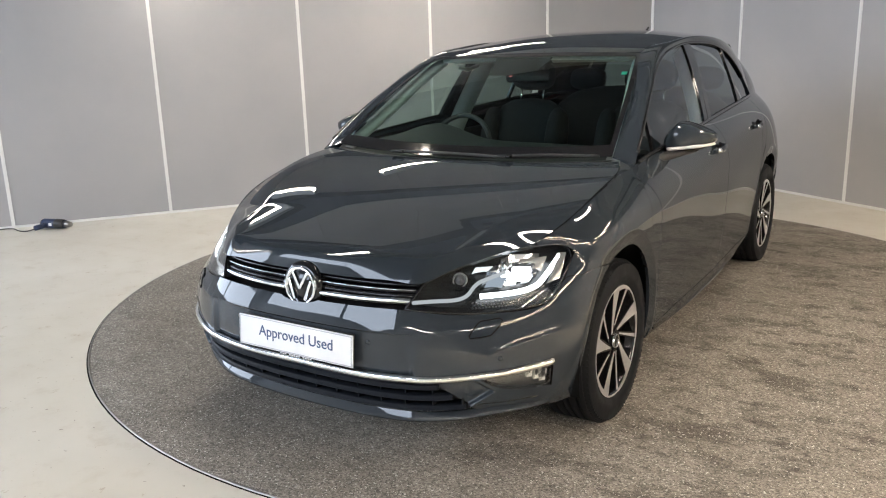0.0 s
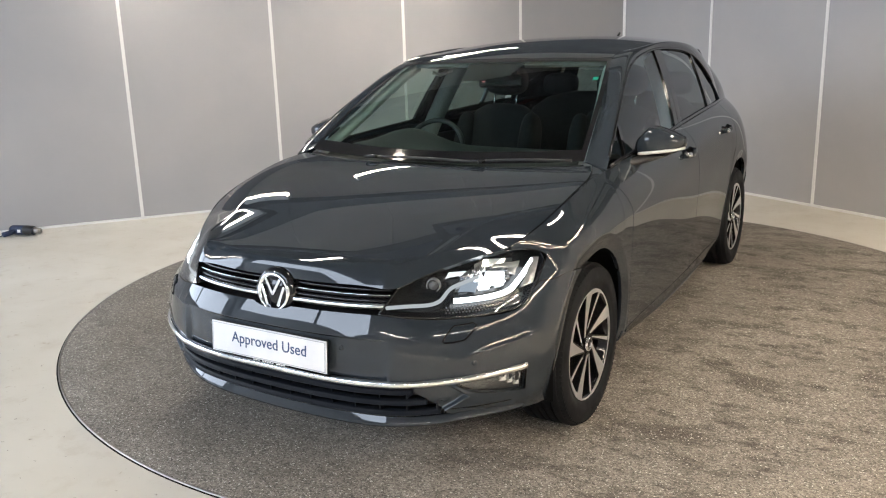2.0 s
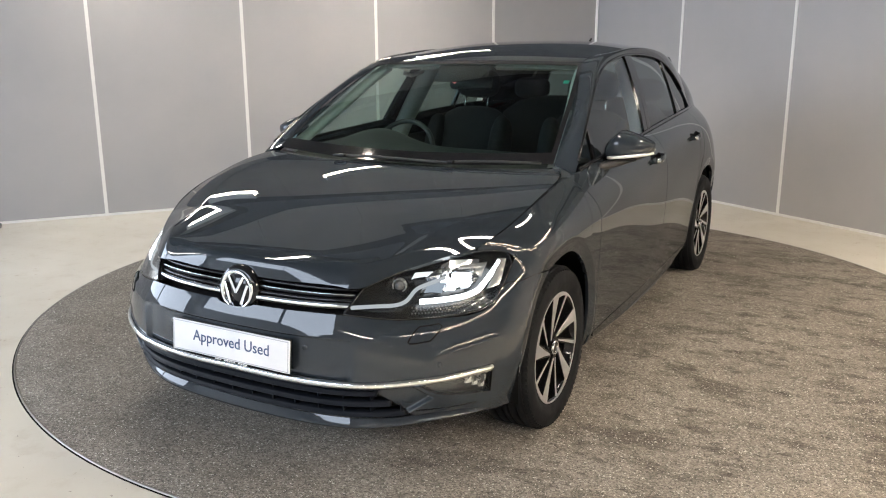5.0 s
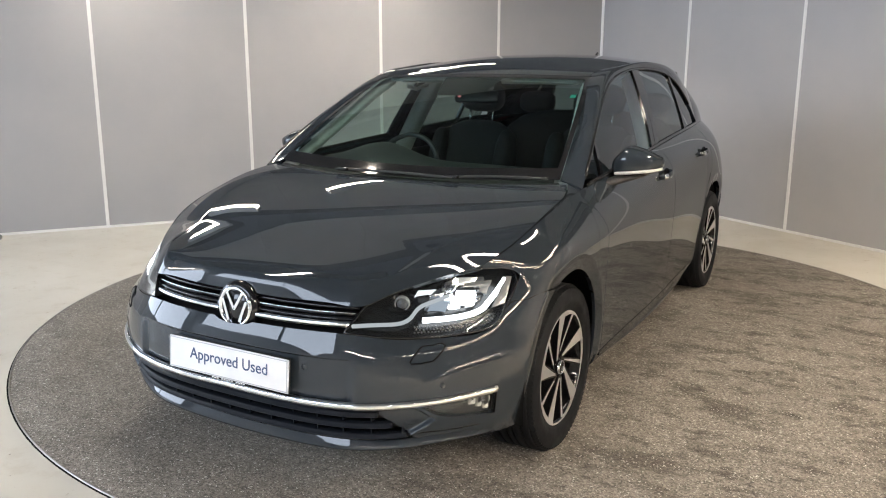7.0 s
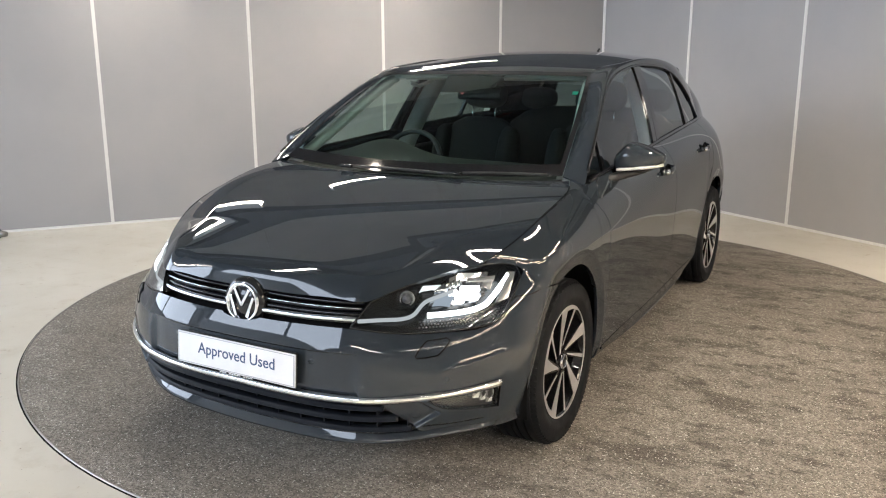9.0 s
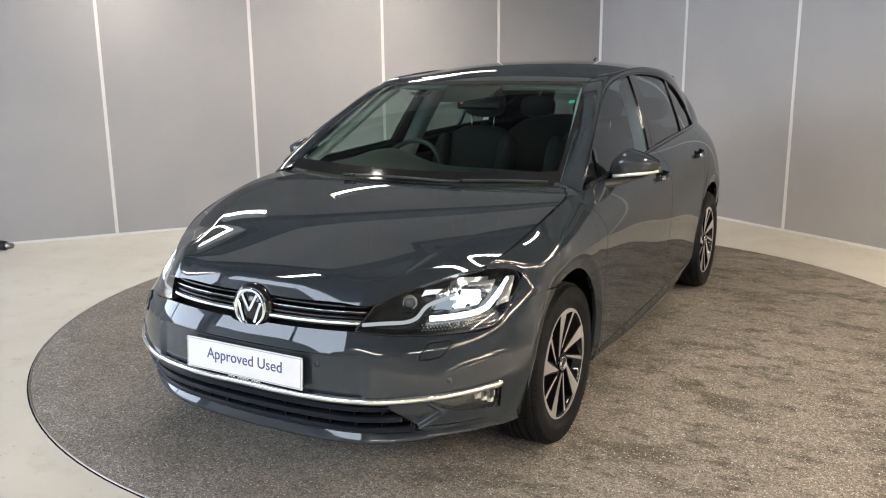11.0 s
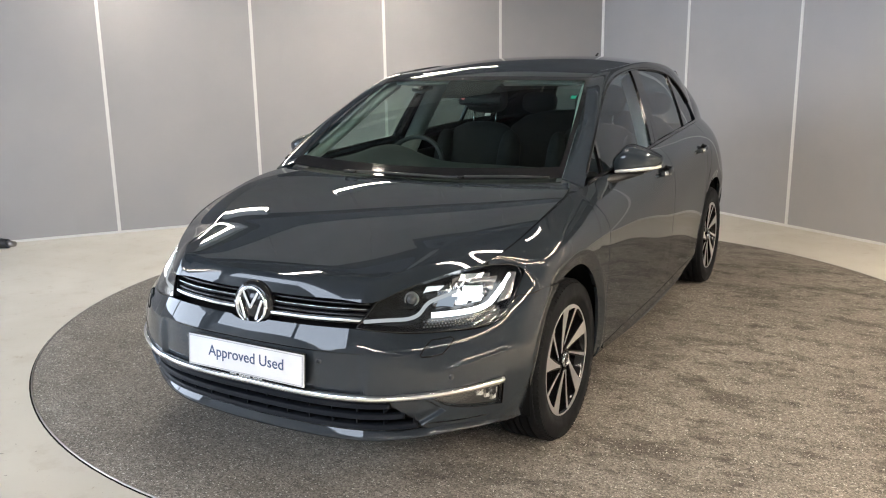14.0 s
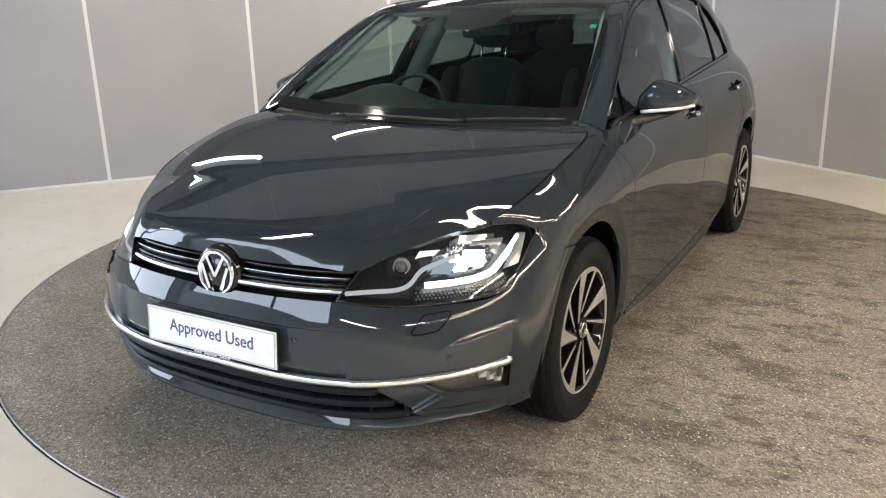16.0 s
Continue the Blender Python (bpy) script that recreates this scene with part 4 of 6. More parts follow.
sheet("roof", roof_grid(), PAINT, car, (0, 0, 1), 0.01)


def screen_grid(across=33):
    k, t = np.meshgrid(np.linspace(-1, 1, across), np.linspace(0, 1, 24), indexing="ij")
    m = k ** 2
    foot = np.stack([k * 0.700, 0.205 + 0.090 * m, 0.952 + 0.022 * m], -1)
    head = np.stack([k * 0.563, 0.945 + 0.055 * m, 1.371 - 0.009 * m], -1)
    P = foot + (head - foot) * t[..., None]
    bow = np.sin(np.pi * t)
    P[..., 2] += 0.022 * bow
    P[..., 1] -= 0.012 * bow * (1 - m)
    P[..., 0] += 0.012 * k * bow
    return P


screen = sheet("windscreen", screen_grid(), SCREEN, car, (0, -1, 1), 0, label="clear tinted windscreen with a black edge band")
sc = screen_grid()


def band(P, lo, hi, axis, lift=0.0015):
    """A slice of a grid, raised a little off it."""
    n = grid_normals(P)
    if n.reshape(-1, 3).mean(0)[2] < 0:
        n = -n
    Q = P + n * lift
    return Q[lo:hi] if axis == 0 else Q[:, lo:hi]


sheet("edge_band", band(sc, 22, 24, 1), BLACK_GLOSS, screen, (0, -1, 1), 0)
sheet("edge_band", band(sc, 0, 3, 1), BLACK_GLOSS, screen, (0, -1, 1), 0)
fine = screen_grid(129)
sheet("edge_band", band(fine, 0, 3, 0), BLACK_GLOSS, screen, (0, -1, 1), 0)
sheet("edge_band", band(fine, 126, 129, 0), BLACK_GLOSS, screen, (0, -1, 1), 0)


# side windows: spans along the belt, each under the outline
def outline_z(y):
    s = np.linspace(0, 10, 400)
    o = OUTLINE(s)
    return np.interp(y, o[:, 0], o[:, 1])


def side_window(y0, y1, lean, mat, name, inset=0.006):
    """A pane between two leaning edges, from the belt to the outline."""
    s, t = np.meshgrid(np.linspace(0, 1, 24), np.linspace(0, 1, 14), indexing="ij")
    y = y0 + (y1 - y0) * s
    for _ in range(3):
        zb = BELT(y)[..., 1] + 0.012
        z = zb + np.maximum(outline_z(y) - zb, 0.002) * t
        d = z - zb
        y = y0 + lean[0] * d + (y1 + lean[1] * d - y0 - lean[0] * d) * s
    return both(name, on_side(y, z, -inset), mat, car, (1, 0, 0.3), 0)


side_window(0.525, 1.325, (0.30, 0.45), SIDE_GLASS, "front_side_window")
side_window(0.31, 0.510, (0.85, 0.30), SIDE_GLASS, "quarter_light")
side_window(1.465, 2.13, (0.42, 0.22), PRIVACY, "rear_side_window")
side_window(2.165, 2.46, (0.22, 0.10), PRIVACY, "rear_quarter_light")


def post(y0, y1, lean, mat, name, out=0.003):
    s, t = np.meshgrid(np.linspace(0, 1, 5), np.linspace(0, 1, 14), indexing="ij")
    y = y0 + (y1 - y0) * s
    for _ in range(3):
        zb = BELT(y)[..., 1] + 0.004
        z = zb + (outline_z(y) - zb) * t
        y = y0 + (y1 - y0) * s + lean * (z - zb)
    return both(name, on_side(y, z, out), mat, car, (1, 0, 0.3), 0.012)


post(1.325, 1.392, 0.45, BLACK_GLOSS, "door_post")
post(1.40, 1.465, 0.42, BLACK_GLOSS, "door_post")
post(2.128, 2.165, 0.22, BLACK_GLOSS, "window_divider")
post(0.503, 0.530, 0.30, BLACK_GLOSS, "window_divider")
# weather strips round the windows
for s in (1, -1):
    yb = np.linspace(0.34, 2.56, 60)
    b = np.stack([s * (BELT(yb)[:, 0] + 0.002), yb, BELT(yb)[:, 1] + 0.006], 1)
    part("belt_moulding", sweep(b, 0.008, 8), BLACK_GLOSS, car)
    so = np.linspace(0.3, 9.3, 90)
    o = OUTLINE(so)
    p = on_side(o[:, 0], o[:, 1], 0.003) * (s, 1, 1)
    part("window_seal", sweep(p, 0.007, 6), BLACK_GLOSS, car)

# -- tail --
TAIL_Z = [0.25, 0.42, 0.60, 0.72, 0.90, 1.0]
TAIL_XY = [
    ((0, 3.30), (.4, 3.27), (.62, 3.17), (.70, 3.08)),
    ((0, 3.385), (.45, 3.35), (.68, 3.25), (.80, 3.11)),
    ((0, 3.39), (.45, 3.36), (.69, 3.26), (.815, 3.11)),
    ((0, 3.36), (.45, 3.335), (.68, 3.24), (.808, 3.11)),
    ((0, 3.33), (.44, 3.30), (.62, 3.215), (.715, 3.11)),
    ((0, 3.29), (.40, 3.265), (.55, 3.19), (.62, 3.11)),
]


def tail_grid(z0, z1, n=24, m=10, u1=3.0):
    col = [Nat(*[(z, *r[i]) for z, r in zip(TAIL_Z, TAIL_XY)]) for i in range(4)]
    P = []
    for z in np.linspace(z0, z1, m):
        pts = [col[i](np.array(z)) for i in range(4)]
        c = Nat(*[(i, *p) for i, p in enumerate([pts[1] * (-1, 1)] + pts)])
        xy = c(np.linspace(1, 1 + u1, n))
        P.append(np.column_stack([xy, np.full(n, z)]))
    return full_width(np.array(P).transpose(1, 0, 2))


sheet("rear_bumper", tail_grid(0.24, 0.64), PAINT, car, (0, 1, 0), 0.02)
sheet("tailgate", tail_grid(0.646, 1.0, u1=2.05), PAINT, car, (0, 1, 0), 0.02)
for s in (1, -1):
    P = tail_grid(0.73, 0.90, 40, 8)
    lampP = P[-18:] if s > 0 else P[:18]
    sheet("tail_lamp", lampP + np.array((0, 0.002, 0)), TAIL, car, (0, 1, 0), 0.01, label="red tail lamp")
    P = tail_grid(0.646, 0.725, 40, 4)
    sheet("tail_corner", P[-18:] if s > 0 else P[:18], PAINT, car, (0, 1, 0), 0.01)
    P = tail_grid(0.905, 1.0, 40, 4)
    sheet("tail_corner", P[-18:] if s > 0 else P[:18], PAINT, car, (0, 1, 0), 0.01)
k, t = np.meshgrid(np.linspace(-1, 1, 25), np.linspace(0, 1, 10), indexing="ij")
foot = np.stack([k * 0.55, 3.285 - 0.10 * k ** 2, 1.0 + 0 * k], -1)
head = np.stack([k * 0.40, 3.10 - 0.04 * k ** 2, 1.385 - 0.03 * k ** 2], -1)
P = foot + (head - foot) * t[..., None]
sheet("rear_window", P, PRIVACY, car, (0, 1, 0.3), 0)
k, t = np.meshgrid(np.linspace(-1, 1, 25), np.linspace(0, 1, 6), indexing="ij")
P = np.stack([k * 0.40, 3.03 + 0.17 * t - 0.03 * k ** 2, 1.398 - 0.045 * t - 0.045 * k ** 2], -1)
sheet("roof_spoiler", P, PAINT, car, (0, 0, 1), 0.02, thick=0.02)
for s in (1, -1):
    P = np.array([[(s * 0.53, 3.19, 1.0), (s * 0.38, 3.08, 1.37)], [(s * 0.66, 3.12, 1.0), (s * 0.465, 3.07, 1.37)]])
    sheet("tailgate_pillar", P, PAINT, car, (0, 1, 0), 0.01)
bm = sweep([(0, 2.70, 1.455), (0, 2.73, 1.475), (0, 2.765, 1.494)], 0.007, 8)
part("roof_aerial", merged(box((0.03, 0.075, 0.014), (0, 2.70, 1.460), 0.006), bm), BLACK, car)

# -- floor pan, wheel wells, bulkheads --
part("floor_pan", merged(box((1.44, 3.4, 0.06), (0, 1.3, 0.23), 0.01), box((1.05, 0.75, 0.34), (0, -0.30, 0.40), 0.02), box((1.1, 0.9, 0.3), (0, 2.75, 0.42), 0.02)), DARK, car)
part("bulkhead", box((1.36, 0.05, 0.62), (0, 0.36, 0.56), 0.01), DARK, car)
part("bulkhead", box((1.4, 0.05, 0.55), (0, 3.05, 0.6), 0.01), DARK, car)
for y in (0.0, AXLE_R):
    for s in (1, -1):
        P = []
        for w in np.linspace(-0.17 if y < 1 else 0.32, math.pi + 0.17, 30):
            P.append([(x, y + (ARCH_R + 0.012) * math.cos(w), HUB + (ARCH_R + 0.012) * math.sin(w)) for x in (0.50, 0.62, 0.74, 0.862 if y < 1 else 0.806)])
        sheet("wheel_arch_liner", P, DARK, car, (0, 0, -1), 0, s)
        part("wheel_arch_liner", box((0.02, 0.80, 0.60), (s * 0.49, y, 0.40)), DARK, car, smooth=False)

# -- grille --
def edge_top(u):
    """Height of the bonnet's edge above the grille."""
    return Nat((0, .686), (1, .685), (1.7, .684), (2.3, .683))(u)


def mirrored(us, z, inset):
    """Points across the whole nose for signed u."""
    P = nose(np.abs(us), z, inset)
    P[..., 0] *= np.where(us < 0, -1, 1)
    return P


sheet("grille_back", full_width(nose_panel(0, 2.35, lambda u: GRILLE_LOW(u) - 0.04, lambda u: edge_top(u) + 0.03, 24, 6, 0.06)), DARK, car, (0, -1, 0), 0)
for f, mat, inset, prof, name in (
    (0.22, CHROME, 0.016, [(-.012, -.011), (.004, -.010), (.008, -.003), (.0085, .003), (.004, .010), (-.012, .011)], "grille_chrome_bar"),
    (0.44, BLACK_GLOSS, 0.022, [(-.03, -.003), (.008, -.006), (.008, .003), (-.03, .003)], "grille_slat"),
    (0.64, BLACK_GLOSS, 0.020, [(-.03, -.003), (.008, -.006), (.008, .003), (-.03, .003)], "grille_slat"),
    (0.68, CHROME, 0.012, [(-.004, -.0012), (.004, -.0012), (.004, .0012), (-.004, .0012)], "grille_chrome_line"),
    (0.86, BLACK_GLOSS, 0.022, [(-.03, -.003), (.008, -.006), (.008, .003), (-.03, .003)], "grille_slat"),
):
    us = np.linspace(-2.08 - 0.16 * f, 2.08 + 0.16 * f, 61)
    z = GRILLE_LOW(np.abs(us)) + f * (edge_top(np.abs(us)) - GRILLE_LOW(np.abs(us)))
    part(name, sweep(mirrored(us, z, inset), 0.01, profile=prof), mat, car)

# -- badge: plain chrome ring and bars on a dark disc --
BADGE = Matrix.Translation((0, -0.797, 0.637)) @ Matrix.Rotation(radians(90 - 6), 4, "X")


def badge(m, r, parent, name="badge"):
    disc = lathe([(0, 0.002), (r * 0.86, 0.002), (r * 0.92, -0.004)], 48, "z")
    bmesh.ops.transform(disc, matrix=m, verts=disc.verts)
    base = part(name, disc, BLACK_GLOSS, parent, "round badge with a chrome ring and chrome bars")
    ring = lathe([(r * 0.80, 0.0), (r * 0.84, 0.006), (r * 0.93, 0.008), (r, 0.004), (r, -0.012)], 64, "z")
    bmesh.ops.transform(ring, matrix=m, verts=ring.verts)
    part("chrome_ring", ring, CHROME, base)
    for x0, y0, x1, y1 in ((-0.42, 0.62, -0.02, -0.06), (0.42, 0.62, 0.02, -0.06), (-0.70, 0.28, -0.34, -0.62), (0.70, 0.28, 0.34, -0.62)):
        a, b = Vector((x0 * r, y0 * r, 0.005)), Vector((x1 * r, y1 * r, 0.005))
        d = b - a
        bar = box((d.length + 0.12 * r, 0.15 * r, 0.006), (a + b) / 2, 0.0015, Matrix.Rotation(math.atan2(d.y, d.x), 4, "Z"))
        bmesh.ops.transform(bar, matrix=m, verts=bar.verts)
        part("chrome_bar", bar, CHROME, base, smooth=False)
    return base


collar = lathe([(0.066, 0.004), (0.080, 0.002), (0.086, -0.01), (0.086, -0.045)], 64, "z")
bmesh.ops.transform(collar, matrix=BADGE, verts=collar.verts)
part("badge_collar", collar, BLACK_GLOSS, car)
badge(BADGE @ Matrix.Translation((0, 0, 0.004)), 0.070, car)

# -- number plate --
PLATE = Matrix.Translation((0, -0.854, 0.460)) @ Matrix.Rotation(radians(90 - 5), 4, "X")


def text_mesh(text, name):
    c = bpy.data.curves.new(name, "FONT")
    c.body, c.extrude, c.resolution_u, c.offset = text, 0.004, 4, 0.006
    tmp = new("tmp", c)
    bpy.context.view_layer.update()
    me = bpy.data.meshes.new_from_object(tmp.evaluated_get(bpy.context.evaluated_depsgraph_get()))
    bpy.data.objects.remove(tmp)
    bpy.data.curves.remove(c)
    return me, np.array([v.co for v in me.vertices])


def lettering(words, width, mat, m, parent, shift=(0, 0)):
    """Words on one line of the given width, each an object of its own."""
    whole, V = text_mesh(" ".join(words), "line")
    bpy.data.meshes.remove(whole)
    lo, hi = V.min(0), V.max(0)
    k, mid = width / (hi[0] - lo[0]), (lo + hi) / 2
    for i, word in enumerate(words):
        me, W = text_mesh(word, "word")
        dx = lo[0] - W[:, 0].min() if i == 0 else hi[0] - W[:, 0].max()
        me.transform(m @ Matrix.Translation((*shift, 0.005)) @ Matrix.Diagonal((k, k * 1.02, 0.12, 1)) @ Matrix.Translation((dx - mid[0], -mid[1], 0)))
        me.materials.append(mat)
        new("word", me).parent = parent


def number_plate(m):
    def put(bm):
        bmesh.ops.transform(bm, matrix=m, verts=bm.verts)
        return bm

    back = part("plate_holder", put(box((0.500, 0.112, 0.020), (0, 0, -0.0115), 0.004)), BLACK, car)
    plate = part("show_plate", put(box((0.52, 0.111, 0.007), (0, 0, 0.001), 0.003)), PLATE_WHITE, car, "white show plate with dark blue lettering")
    lettering(("Approved", "Used"), 0.338, PLATE_INK, m, plate, (0.006, 0.003))
    for sx in (1, -1):
        part("plate_border", put(box((0.003, 0.104, 0.0012), (sx * 0.2545, 0, 0.0049))), GREY_LINE, plate, smooth=False)
        part("plate_border", put(box((0.509, 0.0025, 0.0012), (0, sx * 0.0505, 0.0049))), GREY_LINE, plate, smooth=False)
    # tiny maker's line under the holder, too small to read
    for i in range(14):
        if i in (3, 9):
            continue
        part("small_print_bar", put(box((0.008, 0.004, 0.001), (-0.062 + i * 0.0105, -0.0595, 0.0012))), PLATE_WHITE, back, smooth=False)


GREY_LINE = material("plate_border_grey", (0.42, 0.44, 0.48), 0.35)
number_plate(PLATE)

# -- washer flaps: shallow raised covers below the headlamps --
for s in (1, -1):
    q, t = np.meshgrid(np.linspace(0, 1, 10), np.linspace(0, 1, 6), indexing="ij")
    u = 3.30 + 0.44 * q + (0.20 + 0.03 * q) * t
    z = 0.525 + 0.004 * q + 0.045 * t
    sheet("washer_cover", nose(u, z, -0.0012), PAINT, car, (1, -1, 0), 0.006, s)
    line = [nose(a, b, -0.0008) * (s, 1, 1) for a, b in ((3.28, .527), (3.33, .542), (3.38, .553), (3.44, .563), (3.51, .570), (3.7, .572), (3.91, .575), (3.98, .569), (3.92, .556), (3.84, .542), (3.74, .528), (3.5, .523), (3.31, .522))]
    part("washer_gap", sweep(line, 0.0024, 6, closed=True), DARK, car)

# -- headlamps --
LAMP_LOW = Nat((0, 2.0, .607), (0.25, 2.9, .595), (0.5, 3.8, .592), (0.75, 4.75, .595), (0.92, 5.35, .619), (1.0, 5.62, .652))
TOP_XZ = [(0.0, .452, .680), (0.2, .511, .712), (0.4, .577, .738), (0.55, .641, .757), (0.68, .703, .766), (0.82, .745, .762), (0.93, .780, .745), (1.0, .797, .715)]
LAMP_TOP = Nat(*[(t, nose_u(x, z), z) for t, x, z in TOP_XZ])


def lamp_grid(inset=0.0, shrink=0.0, ns=40, nt=16):
    q, t = np.meshgrid(np.linspace(shrink, 1 - shrink, ns), np.linspace(shrink, 1 - shrink, nt), indexing="ij")
    a, b = LAMP_LOW(q), LAMP_TOP(q)
    uz = a + (b - a) * t[..., None]
    return nose(uz[..., 0], uz[..., 1], inset)


def lamp_ribbon(points, width, inset, n=30, mat=None):
    """A raised light guide that follows rows of (u, z)."""
    c = Nat(*[(i, *p) for i, p in enumerate(points)])
    t = np.linspace(0, len(points) - 1, n)
    uz = c(t)
    return nose(uz[:, 0], uz[:, 1], inset)


REFLECT = material("lamp_reflector", (0.75, 0.77, 0.80), 0.12, 1.0)
SMOKE = material("lamp_smoked_plastic", (0.012, 0.013, 0.014), 0.18)
LED_SOFT = glow("light_guide_soft", (0.90, 0.96, 1.0), 0.34)
LED_DIM = glow("light_guide_dim", (0.92, 0.97, 1.0), 0.75)
FACET_GLOW = glow("facet_glow_cool", (0.72, 0.85, 1.0), 0.30)
HONEY = material("honeycomb_plastic", (0.10, 0.10, 0.105), 0.25)
PEARL = material("pearl_lamp_plastic", (0.34, 0.345, 0.35), 0.18, 0.55)


def headlamp(s):
    lamp = sheet("headlamp", lamp_grid(0.060, 0.0), SMOKE, car, (1, -1, 0), 0, s, "swept headlamp with lit white daytime running lights")
    sheet("lens", lamp_grid(-0.001, 0.006), LENS, lamp, (1, -1, 0), 0, s)
    rim = lamp_grid(0.0015, 0.0)
    loop = np.concatenate([rim[:, 0], rim[-1, 1:], rim[-2::-1, -1], rim[0, -2:0:-1]])
    part("seal", sweep(loop * (s, 1, 1), 0.0035, 6, closed=True), BLACK_GLOSS, lamp)
    deep = lamp_grid(0.060, 0.0)
    deep = np.concatenate([deep[:, 0], deep[-1, 1:], deep[-2::-1, -1], deep[0, -2::-1]])
    wall = np.stack([deep, np.concatenate([loop, loop[:1]])], 1)
    sheet("housing", wall, SMOKE, lamp, (0, 0, 1), 0, s)
    slim = [(-.002, -.0060), (.003, -.0055), (.003, .0055), (-.002, .0060)]
    mid = [(-.002, -.0085), (.003, -.008), (.003, .008), (-.002, .0085)]
    flat = [(-.003, -.0095), (.003, -.009), (.003, .009), (-.003, .0095)]
    for pts, mat, ins, prof in (
        ([(2.12, .622), (2.4, .626), (2.7, .628), (3.01, .630), (3.22, .640), (3.33, .656), (3.46, .673), (3.71, .685), (4.11, .699)], LED_SOFT, 0.012, slim),
        ([(3.51, .637), (4.11, .638), (4.6, .643), (4.93, .654)], LED, 0.010, mid),
        ([(4.93, .654), (5.15, .674), (5.41, .697), (5.75, .726)], LED, 0.010, flat),
    ):
        P = lamp_ribbon(pts, 0.01, ins)
        part("light_guide", sweep(P * (s, 1, 1), 0.01, profile=prof), mat, lamp)

    def patch(name, corners, inset, mat, bulge=0.0, label=""):
        """A four-cornered piece that follows the lamp, corners as (u, z)."""
        a, b, c, d = np.array(corners, float)
        q, t = np.meshgrid(np.linspace(0, 1, 9), np.linspace(0, 1, 7), indexing="ij")
        e = lambda v: v[..., None]
        uz = a * e((1 - q) * (1 - t)) + b * e(q * (1 - t)) + c * e(q * t) + d * e((1 - q) * t)
        sheet(name, nose(uz[..., 0], uz[..., 1] + 0.012, inset - bulge * np.sin(np.pi * q) * np.sin(np.pi * t)), mat, lamp, (1, -1, 0), 0.012, s, label)

    # bright bowls and facets round the light units; first wedge and facet glow instead of reflecting
    patch("reflector_bowl", ((3.95, .644), (5.0, .655), (5.2, .722), (4.1, .730)), 0.040, REFLECT, -0.014)
    patch("reflector_bowl", ((3.55, .645), (4.1, .648), (4.2, .690), (3.72, .690)), 0.030, REFLECT, 0.008)
    patch("reflector_wedge", ((3.34, .690), (3.70, .694), (3.82, .706), (3.42, .706)), 0.014, LED_DIM, 0.004)
    patch("reflector_wedge", ((3.66, .690), (3.90, .688), (4.02, .698), (3.80, .702)), 0.016, REFLECT, 0.004)
    patch("reflector_facet", ((3.62, .650), (4.02, .645), (4.12, .672), (3.72, .674)), 0.016, FACET_GLOW, 0.003)
    patch("reflector_facet", ((4.45, .708), (5.22, .700), (5.32, .717), (4.5, .718)), 0.014, PEARL, 0.004)
    patch("reflector_facet", ((4.88, .690), (5.10, .676), (5.24, .708), (4.94, .712)), 0.018, PEARL, 0.003)
    patch("side_reflector", ((5.20, .642), (5.64, .648), (6.02, .720), (5.74, .724)), 0.008, PEARL, 0.002, "clear pale corner reflector")
    patch("bezel", ((2.82, .650), (3.42, .650), (3.40, .694), (2.86, .694)), 0.022, SMOKE, -0.012)
    # main LED block with its ragged-edged lens cells
    patch("main_led", ((4.20, .660), (4.72, .654), (4.77, .692), (4.31, .698)), 0.016, glow_main, 0.004, "bright white main light")
    patch("main_led_cell", ((4.10, .650), (4.36, .650), (4.34, .661), (4.16, .663)), 0.018, LED)
    patch("main_led_cell", ((4.02, .674), (4.18, .674), (4.20, .690), (4.06, .688)), 0.018, LED)
    patch("main_led_cell", ((4.50, .650), (4.70, .651), (4.72, .657), (4.52, .657)), 0.018, LED_DIM)
    way = Vector((s * 0.35, -0.93, 0.05))
    turn = way.to_track_quat("Z", "Y").to_matrix().to_4x4()
    for k in range(6):
        z = 0.664 + 0.008 * k
        patch("cooling_fin", ((4.78, z), (4.90, z + 0.001), (4.90, z + 0.0045), (4.78, z + 0.0035)), 0.012, PEARL if k % 2 else REFLECT)
    # cut-glass steps above the light units
    for i in range(8):
        f = i / 7
        u, z = 3.80 + 0.45 * f, 0.690 + 0.010 * f
        patch("crystal_step", ((u, z), (u + 0.055, z + 0.001), (u + 0.06, z + 0.012 + 0.004 * (i % 3)), (u + 0.004, z + 0.011)), 0.022 + 0.003 * (i % 2), REFLECT if i % 3 else PEARL, 0.002)
    # inner round unit
    c = nose(3.08, 0.682, 0.022) * (s, 1, 1)
    for rows, mat, name in (([(0.0, 0.010), (0.010, 0.008), (0.016, 0.002), (0.018, -0.006)], HONEY, "inner_lens"), ([(0.018, -0.01), (0.020, 0.006), (0.0225, 0.007), (0.025, -0.01)], PEARL, "inner_ring")):
        bm = lathe(rows, 28, "z")
        bmesh.ops.transform(bm, matrix=Matrix.Translation(c) @ turn, verts=bm.verts)
        part(name, bm, mat, lamp)
    # honeycomb strip below the light guide
    for i in range(26):
        u = 3.35 + i * 0.073
        for j in range(3):
            p = nose(u + 0.036 * (j % 2), LAMP_LOW(np.interp(u, [2.0, 5.6], [0, 1]))[1] + 0.012 + 0.0075 * j, 0.010) * (s, 1, 1)
            bm = lathe([(0.0, 0.001), (0.0026, 0.001), (0.0034, -0.001)], 6, "z")
            bmesh.ops.transform(bm, matrix=Matrix.Translation(p) @ turn, verts=bm.verts)
            part("honeycomb_cell", bm, HONEY, lamp, smooth=False)


